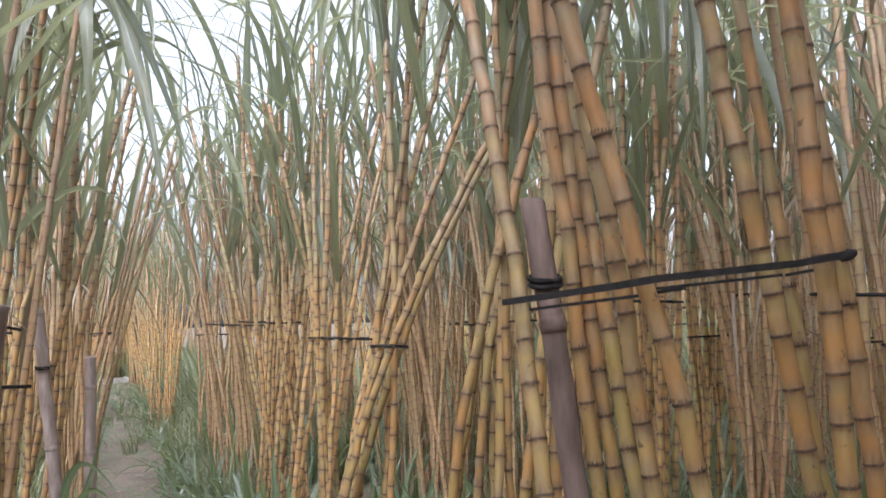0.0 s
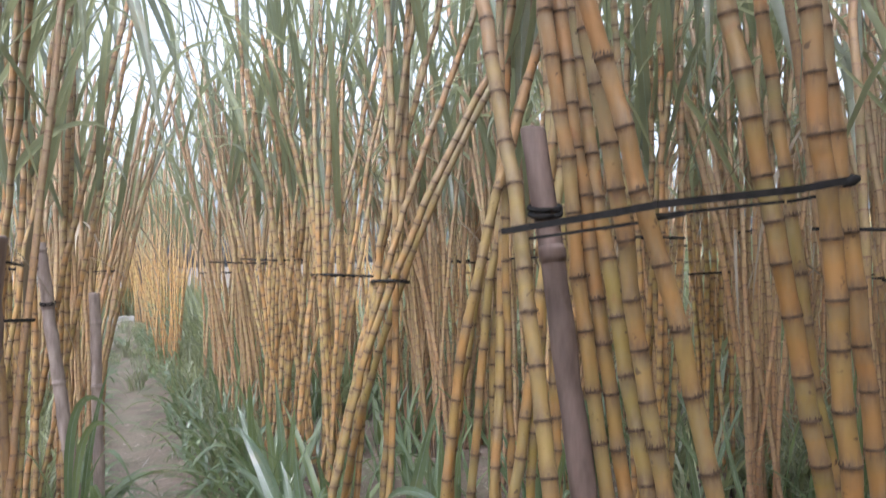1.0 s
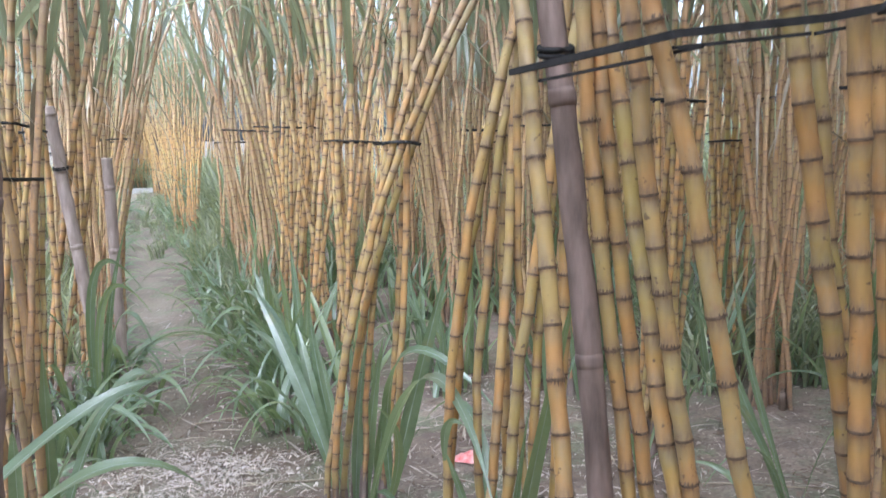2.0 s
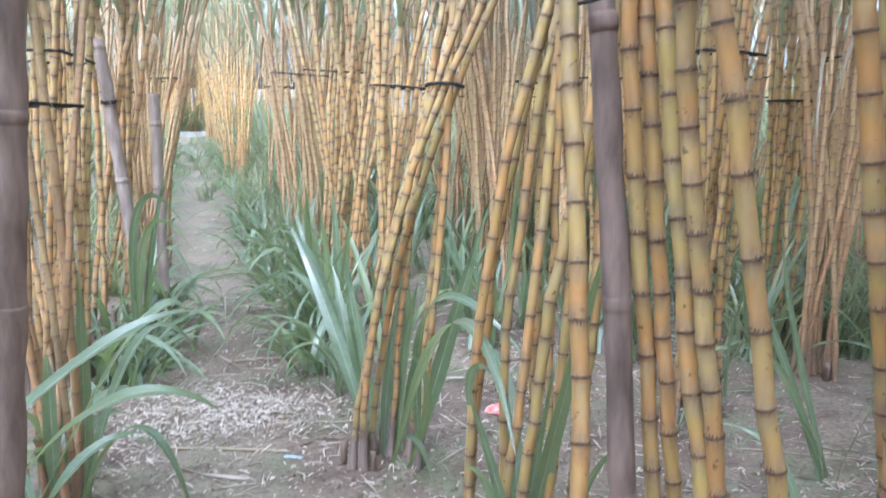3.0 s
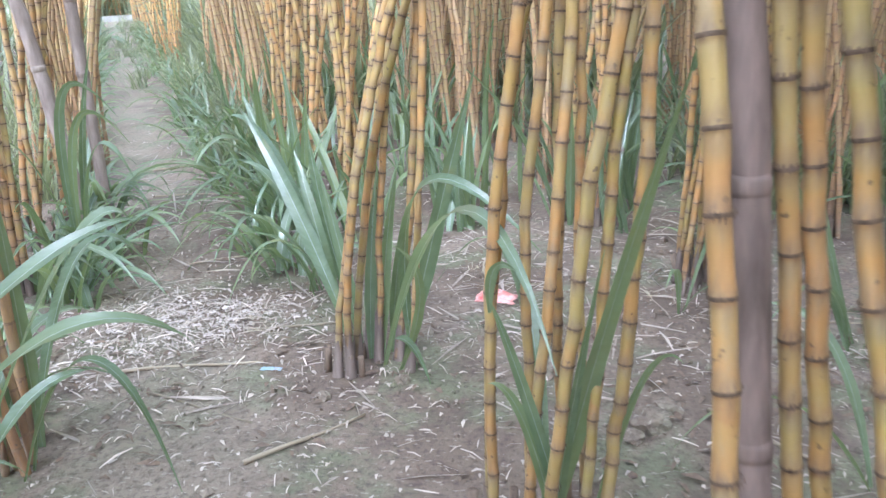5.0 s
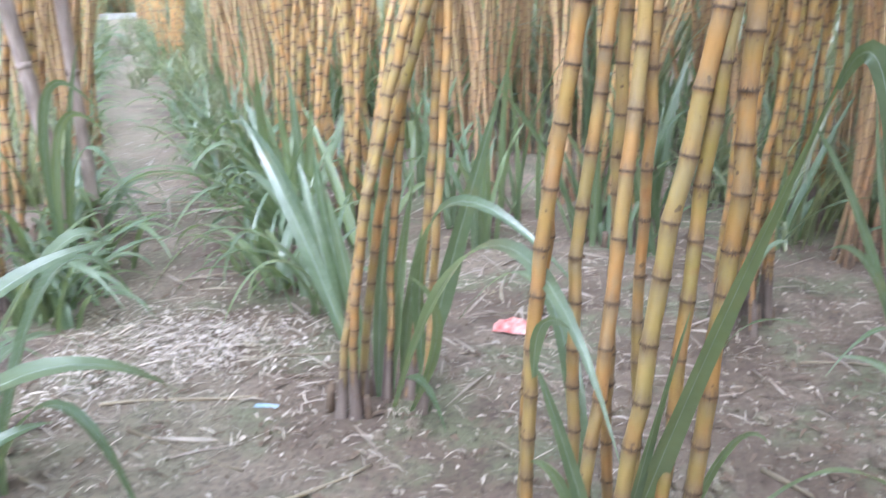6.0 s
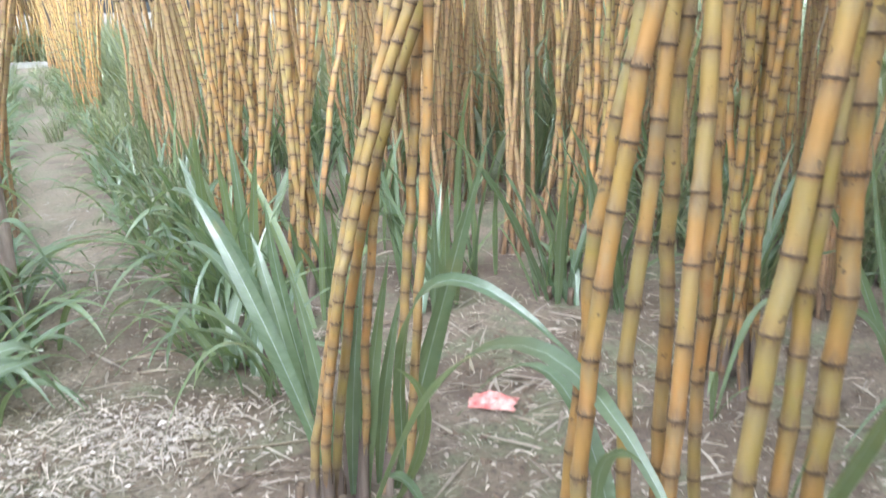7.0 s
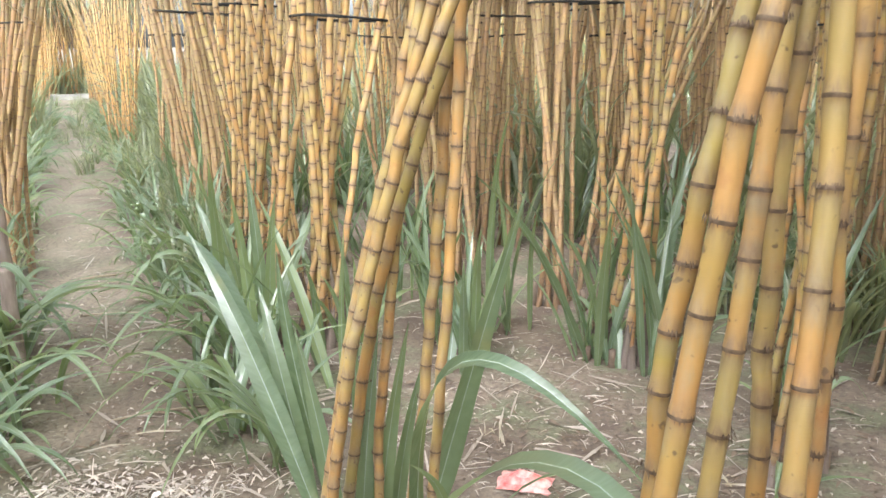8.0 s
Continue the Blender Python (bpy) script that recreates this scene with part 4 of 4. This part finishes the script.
for i, (x, y, k) in enumerate([(-1.50, 2.62, 1.0), (-1.45, 2.05, 0.85), (-1.80, 3.05, 0.75), (-1.98, 4.02, 1.0), (-1.82, 4.22, 1.0), (-1.80, 3.90, 0.95), (-2.02, 4.52, 1.0), (-2.22, 4.78, 1.1), (-1.74, 3.68, 0.75)]):
    shoot(x, y, 380 + i, 8, k, toward=15, label="tuft of pale arching cane leaves beside the path")
for i, (x, y, k) in enumerate([(-0.98, 4.55, 1.25), (-0.72, 4.50, 1.1), (-1.22, 5.05, 1.2), (-1.50, 5.60, 1.2), (-1.78, 6.25, 1.1), (-0.62, 4.62, 1.0), (-2.1, 7.0, 1.1), (0.62, 4.75, 1.1), (0.98, 4.0, 0.9)]):
    shoot(x, y, 840 + i, 7, k, label="upright broad green leaves at the foot of the canes", upright=0.6)
for i, (x, y) in enumerate([(-1.00, 4.38), (-1.20, 4.75), (-1.36, 5.2), (-0.84, 4.25), (-1.55, 5.7)]):
    shoot(x, y, 930 + i, 6, 1.2, label="upright broad green leaves at the foot of the canes", upright=0.7)
for i, (s, d) in enumerate([(2.7, -0.20), (3.2, -0.14), (3.7, -0.24), (4.3, -0.16), (5.0, -0.24), (5.8, -0.18)]):
    shoot(*plan(s, d), 900 + i, 7, 0.85, label="tuft of arching green leaves at the path's edge")
rng = random.Random(21)
for i in range(48):
    s = 0.9 + 16.0 * (i / 47) ** 1.3 + rng.uniform(-0.15, 0.15)
    k = rng.uniform(0.75, 1.05)
    shoot(*plan(s, rng.uniform(-0.18, 0.04)), 400 + i, rng.randint(5, 8), k, toward=205, label="tuft of arching green leaves at the path's edge")
    shoot(*plan(s + rng.uniform(-0.3, 0.3), rng.uniform(-1.10, -0.92)), 500 + i, rng.randint(5, 8), k, toward=20, label="tuft of arching green leaves at the path's edge")
for i in range(60):
    d = rng.choice((0.5, 0.95, 1.3, 1.5, 1.6, 2.2, 2.9))
    x, y = plan(rng.uniform(-0.3, 6.5), d + rng.gauss(0, 0.15))
    if math.hypot(x, y - 1) < 1.5 or y < 4.4:
        continue
    shoot(x, y, 600 + i, rng.randint(5, 9), rng.uniform(0.9, 1.5), label="upright young green cane leaves between the rows", upright=0.7)


def thicket_mesh(seed):
    """Waist-high young cane, many blades in one mesh."""
    rng = random.Random(seed)
    bld = Build()
    for i in range(26):
        a, d = rng.uniform(0, 360), 0.3 * math.sqrt(rng.random())
        m = Matrix.Translation((d * math.cos(a), d * math.sin(a), -0.02)) @ pose(0, 0, 0, 0, rng.uniform(-5, 15), rng.uniform(0, 360))
        blade(bld, rng.uniform(0.6, 1.3), rng.uniform(0.03, 0.05), rng.uniform(3, 25), rng.uniform(20, 120), rng.uniform(1.2, 2.2), rng, m, 7, False)
    return bld.mesh("undergrowth", [M_THICKET])


for i, (x, y) in enumerate([(1.9, 3.5), (1.75, 3.95), (2.2, 2.9), (2.0, 4.3), (0.72, 4.95), (0.02, 5.0), (1.3, 4.6)]):
    shoot(x, y, 650 + i, 9, rng.uniform(1.0, 1.4), label="upright young green cane leaves between the rows", upright=0.7)
THICKETS = [thicket_mesh(700 + i) for i in range(5)]
for i in range(430):
    d = rng.choice((2.2, 2.9, 3.6, 4.3, 5.0, 5.8, 6.6, 0.6, 1.0, 1.5, -1.6, -2.2, -3.0, -4.0))
    lo = 4.2 if 0 < d < 2 else 1.0
    x, y = plan(rng.uniform(lo, 20.0), d + rng.gauss(0, 0.2))
    if i > 330:
        x, y = plan(3.0 + 15.0 * rng.random() ** 1.4, rng.uniform(-0.10, 0.55) if i < 390 else rng.uniform(-1.5, -1.0))
    elif i > 290:
        x, y = plan(rng.uniform(21.9, 24.0), rng.uniform(-3.0, 2.2))
    elif i > 250:
        x, y = plan(rng.uniform(4.5, 18.0), rng.uniform(0.25, 0.7))
    elif i > 225 and i <= 250:
        x, y = plan(6.5 + 13 * rng.random(), rng.uniform(-1.0, -0.1))
    elif i > 195:
        x, y = rng.uniform(1.1, 3.2), rng.uniform(4.6, 7.5)
    if y < 2.6:
        continue
    ob = new("undergrowth", rng.choice(THICKETS))
    k = rng.uniform(0.8, 1.25) * (0.55 if 0 < x < 3.4 and y < 7.0 else 1.0) * (0.42 if 250 < i <= 290 or i > 330 else 0.30 if 225 < i <= 250 else 1.0)
    ob.matrix_basis = pose(x, y, 0, 0, 0, rng.uniform(0, 360)) @ Matrix.Diagonal((k, k, k, 1))
    tagged(ob, "dense green undergrowth of young cane between rows", "undergrowth", kind="stuff")

for i in range(190):
    x, y = plan(rng.uniform(-3.0, 22.0), rng.uniform(6.8, 14.0) if i < 140 else rng.uniform(-7.5, -5.0))
    ob = new("undergrowth", rng.choice(THICKETS))
    far_by = max(0.0, math.hypot(x, y) - 7.0)
    ob.matrix_basis = pose(x, y, 0, 0, 0, rng.uniform(0, 360)) @ Matrix.Diagonal((1.8, 1.8, rng.uniform(1.3, 1.7) + 0.10 * min(8.0, far_by), 1))
    tagged(ob, "tall green undergrowth of young cane between rows", "undergrowth", kind="stuff")

# ---- litter ----
def litter(name, label, spots, count, seed, size, mats, wide, kind="stuff"):
    rng = random.Random(seed)
    bld = Build()
    for i in range(count):
        cx, cy, sd = rng.choice(spots)
        x, y = rng.gauss(cx, sd), rng.gauss(cy, sd)
        ln, w = rng.uniform(*size), rng.uniform(*wide)
        a = rng.uniform(0, math.tau)
        d, n = Vector((math.cos(a), math.sin(a), rng.gauss(0, 0.12))), Vector((-math.sin(a), math.cos(a), rng.gauss(0, 0.25)))
        c = Vector((x, y, ground_height(x, y) + rng.uniform(0.003, 0.014)))
        st = len(bld.v)
        for t in (-1, 0, 1):
            e = c + d * t * ln / 2 + Vector((0, 0, (abs(t) - 0.5) * -rng.uniform(0, 0.01))) + n * rng.gauss(0, ln * 0.018) * (1 - abs(t))
            ww = w * (1.0 if t == 0 else rng.uniform(0.1, 0.5))
            bld.v += [tuple(e - n * ww / 2), tuple(e + n * ww / 2 + Vector((0, 0, 0.0015)))]
        bld.f += [(st, st + 2, st + 3, st + 1), (st + 2, st + 4, st + 5, st + 3)]
        bld.m += [0, 0]
    return tagged(new(name, bld.mesh(name, mats)), label, "litter", kind=kind)


litter("straw_litter", "pale dry straw and cane chaff strewn on soil", [(-1.30, 3.40, 0.16), (-1.15, 3.45, 0.18), (-0.95, 3.45, 0.16), (-1.5, 3.15, 0.2), (-1.05, 3.05, 0.25)], 620, 31, (0.015, 0.13), [M_STRAW], (0.0025, 0.007))
litter("straw_litter", "scattered dry straw and cane chaff on soil", [(-1.6, 5.0, 0.8), (-0.4, 3.6, 0.6), (0.3, 3.4, 0.6), (1.2, 3.6, 0.8), (0.5, 4.6, 0.9), (-2.6, 6.6, 0.9), (-0.7, 2.6, 0.4), (1.3, 3.0, 0.6), (0.1, 3.9, 0.4), (1.0, 5.2, 0.9)], 1700, 32, (0.01, 0.09), [M_STRAW], (0.002, 0.006))
litter("leaf_chips", "bright pale chaff heaped among the straw", [(-1.28, 3.42, 0.12), (-1.12, 3.45, 0.14), (-0.95, 3.42, 0.12), (-1.42, 3.12, 0.12)], 420, 36, (0.010, 0.035), [M_CHAFF], (0.006, 0.018))
litter("leaf_chips", "small pale leaf scraps scattered over the soil", [(-0.8, 2.6, 0.5), (-1.2, 3.3, 0.5), (0.0, 3.0, 0.7), (0.6, 2.6, 0.6), (-1.7, 5.0, 0.7), (-1.3, 3.35, 0.22), (-1.15, 3.4, 0.22), (1.2, 3.0, 0.6), (0.3, 3.9, 0.6), (-1.9, 4.6, 0.7), (0.5, 4.9, 0.9)], 2600, 33, (0.010, 0.032), [M_STRAW], (0.005, 0.014))
litter("dry_leaf_litter", "dead brown cane leaves lying on soil", [(-0.9, 3.6, 0.4), (-2.0, 5.2, 0.6), (0.4, 3.2, 0.7), (1.0, 4.2, 0.8), (-0.6, 4.4, 0.5), (0.0, 4.2, 0.5), (1.2, 3.2, 0.5), (-2.3, 5.8, 0.6)], 330, 34, (0.10, 0.32), [M_STRAW], (0.006, 0.015))

litter("leaf_chips", "dark rotting leaf scraps scattered over the soil", [(0.7, 2.7, 0.4), (1.1, 3.1, 0.5), (0.1, 3.3, 0.5), (-1.0, 2.8, 0.5), (-1.7, 4.6, 0.6), (0.2, 3.9, 0.5), (-1.3, 3.6, 0.5), (1.3, 3.6, 0.6)], 1300, 35, (0.012, 0.07), [M_STUB], (0.006, 0.02))


def stick(x, y, length, turn, r, seed):
    rng = random.Random(seed)
    bld = Build()
    n = 6
    bend = rng.gauss(0, 0.06)
    rings = [((length * (i / n - 0.5), bend * length * (i / n) * (1 - i / n), r * 0.9 + 0.004 * math.sin(i)), (1, 0, 0), r * (1 - 0.4 * i / n) * rng.uniform(0.85, 1.1)) for i in range(n + 1)]
    bld.tube(rings, 6, [0] * n)
    ob = new("stick", bld.mesh("stick", [M_DRY]))
    ob.matrix_basis = pose(x, y, ground_height(x, y), 0, 0, turn)
    tagged(ob, "dry brown stick lying on trodden soil", "stick", "sticks on the soil")


rng = random.Random(77)
for i, (x, y, ln, turn) in enumerate([(-2.25, 5.95, 0.25, 35), (-1.75, 5.2, 0.6, 5), (-1.2, 4.1, 0.5, 20), (-0.75, 3.35, 0.4, 15), (-0.95, 2.75, 0.45, -25), (-0.55, 2.55, 0.4, 40),
                                      (-1.05, 3.02, 0.5, 8), (0.15, 3.75, 0.45, 5), (1.2, 3.3, 0.5, -5), (0.75, 2.55, 0.35, -50)]):
    stick(x, y, ln, turn, rng.uniform(0.005, 0.009), i)


def scrap(name, x, y, size, mat, label, seed, rise):
    """A crumpled piece of film."""
    rng = random.Random(seed)
    bld = Build()
    n = 7
    for j in range(n):
        for i in range(n):
            u, v = i / (n - 1) - 0.5, j / (n - 1) - 0.5
            h = rise * max(0.0, 1 - 3.2 * (u * u + v * v)) * rng.uniform(0.3, 1.2) + 0.004
            bld.v.append((size[0] * (u + rng.gauss(0, 0.03)), size[1] * (v + rng.gauss(0, 0.03)), h))
    for j in range(n - 1):
        for i in range(n - 1):
            a = j * n + i
            bld.f.append((a, a + 1, a + n + 1, a + n))
            bld.m.append(0)
    ob = new(name, bld.mesh(name, [mat], False))
    ob.matrix_basis = pose(x, y, ground_height(x, y), 0, 0, rng.uniform(-30, 30))
    tagged(ob, label, "litter")


scrap("wrapper", 0.01, 3.58, (0.16, 0.11), M_RED, "crumpled red and pink plastic wrapper on soil", 1, 0.035)
scrap("plastic_scrap", -0.772, 2.995, (0.075, 0.022), M_BLUE, "small blue plastic scrap lying on soil", 2, 0.01)

def clod(x, y, r, seed):
    """A lump of dug soil."""
    rng = random.Random(seed)
    bm = bmesh.new()
    bmesh.ops.create_icosphere(bm, subdivisions=3, radius=1.0)
    for v in bm.verts:
        k = 1 + 0.35 * noise.noise(v.co * 1.7 + Vector((seed, 0, 0))) + 0.15 * noise.noise(v.co * 5 + Vector((0, seed, 0)))
        v.co = Vector((v.co.x * r * k, v.co.y * r * k * 0.8, v.co.z * r * k * 0.5))
    me = bpy.data.meshes.new("soil_clod")
    bm.to_mesh(me)
    bm.free()
    me.materials.append(M_SOIL)
    ob = new("soil_clod", me)
    ob.matrix_basis = pose(x, y, ground_height(x, y) + r * 0.12, 0, 0, rng.uniform(0, 360))
    tagged(ob, "rough lump of dark soil on the ground", "clod", "soil clods")


def crumbs(count, seed):
    """Loose crumbs of soil, in one mesh."""
    rng = random.Random(seed)
    bld = Build()
    for i in range(count):
        x, y = rng.gauss(-0.2, 0.9), rng.gauss(3.1, 0.6)
        r = rng.uniform(0.003, 0.010) * (2.0 if rng.random() < 0.06 else 1.0)
        c = Vector((x, y, ground_height(x, y) + r * 0.3))
        st = len(bld.v)
        for d in ((1, 0, 0), (0, 1, 0), (-1, 0, 0), (0, -1, 0), (0, 0, 0.8), (0, 0, -0.8)):
            bld.v.append(tuple(c + Vector(d) * r * rng.uniform(0.7, 1.3) + Vector((rng.gauss(0, r * 0.2), rng.gauss(0, r * 0.2), 0))))
        for k in range(4):
            a, b = st + k, st + (k + 1) % 4
            bld.f += [(a, b, st + 4), (b, a, st + 5)]
            bld.m += [0, 0]
    tagged(new("soil_crumbs", bld.mesh("soil_crumbs", [M_SOIL], False)), "loose crumbs of dry soil on the trodden ground", "soil", kind="stuff")


crumbs(800, 41)
for i, (x, y, r) in enumerate([(0.46, 2.62, 0.07), (0.52, 2.70, 0.045), (0.40, 2.56, 0.04), (0.98, 2.75, 0.05), (1.15, 2.6, 0.035), (0.72, 2.95, 0.03), (-0.55, 2.80, 0.03), (-0.30, 2.88, 0.03), (-0.40, 2.84, 0.025)]):
    clod(x, y, r, i + 1)

# ---- far end of the path ----
def far_end():
    x, y = plan(21.6, -0.62)
    bld = Build()
    bld.box((0, 0, 0.02), SIDE.to_3d() * 0.45, ROW.to_3d() * 0.12, (0, 0, 0.12))
    ob = new("bund_wall", bld.mesh("bund_wall", [M_WALL], False))
    ob.location = (x, y, 0)
    tagged(ob, "low pale concrete wall across the far path end", "wall", kind="structure")
    tx, ty = plan(21.0, 0.05)
    bld = Build()
    bld.tube([((0.04 * math.sin(k), 0, -0.1 + k * 0.4), (0, 0, 1), 0.17 * (1 - 0.03 * k) + (0.08 if k == 0 else 0)) for k in range(9)], 10, [0] * 8)
    ob = thing("tree", tx, ty, "dark bare tree trunk at the path's far end", "tree")
    part("trunk", bld.mesh("trunk", [M_BARK]), ob)


far_end()
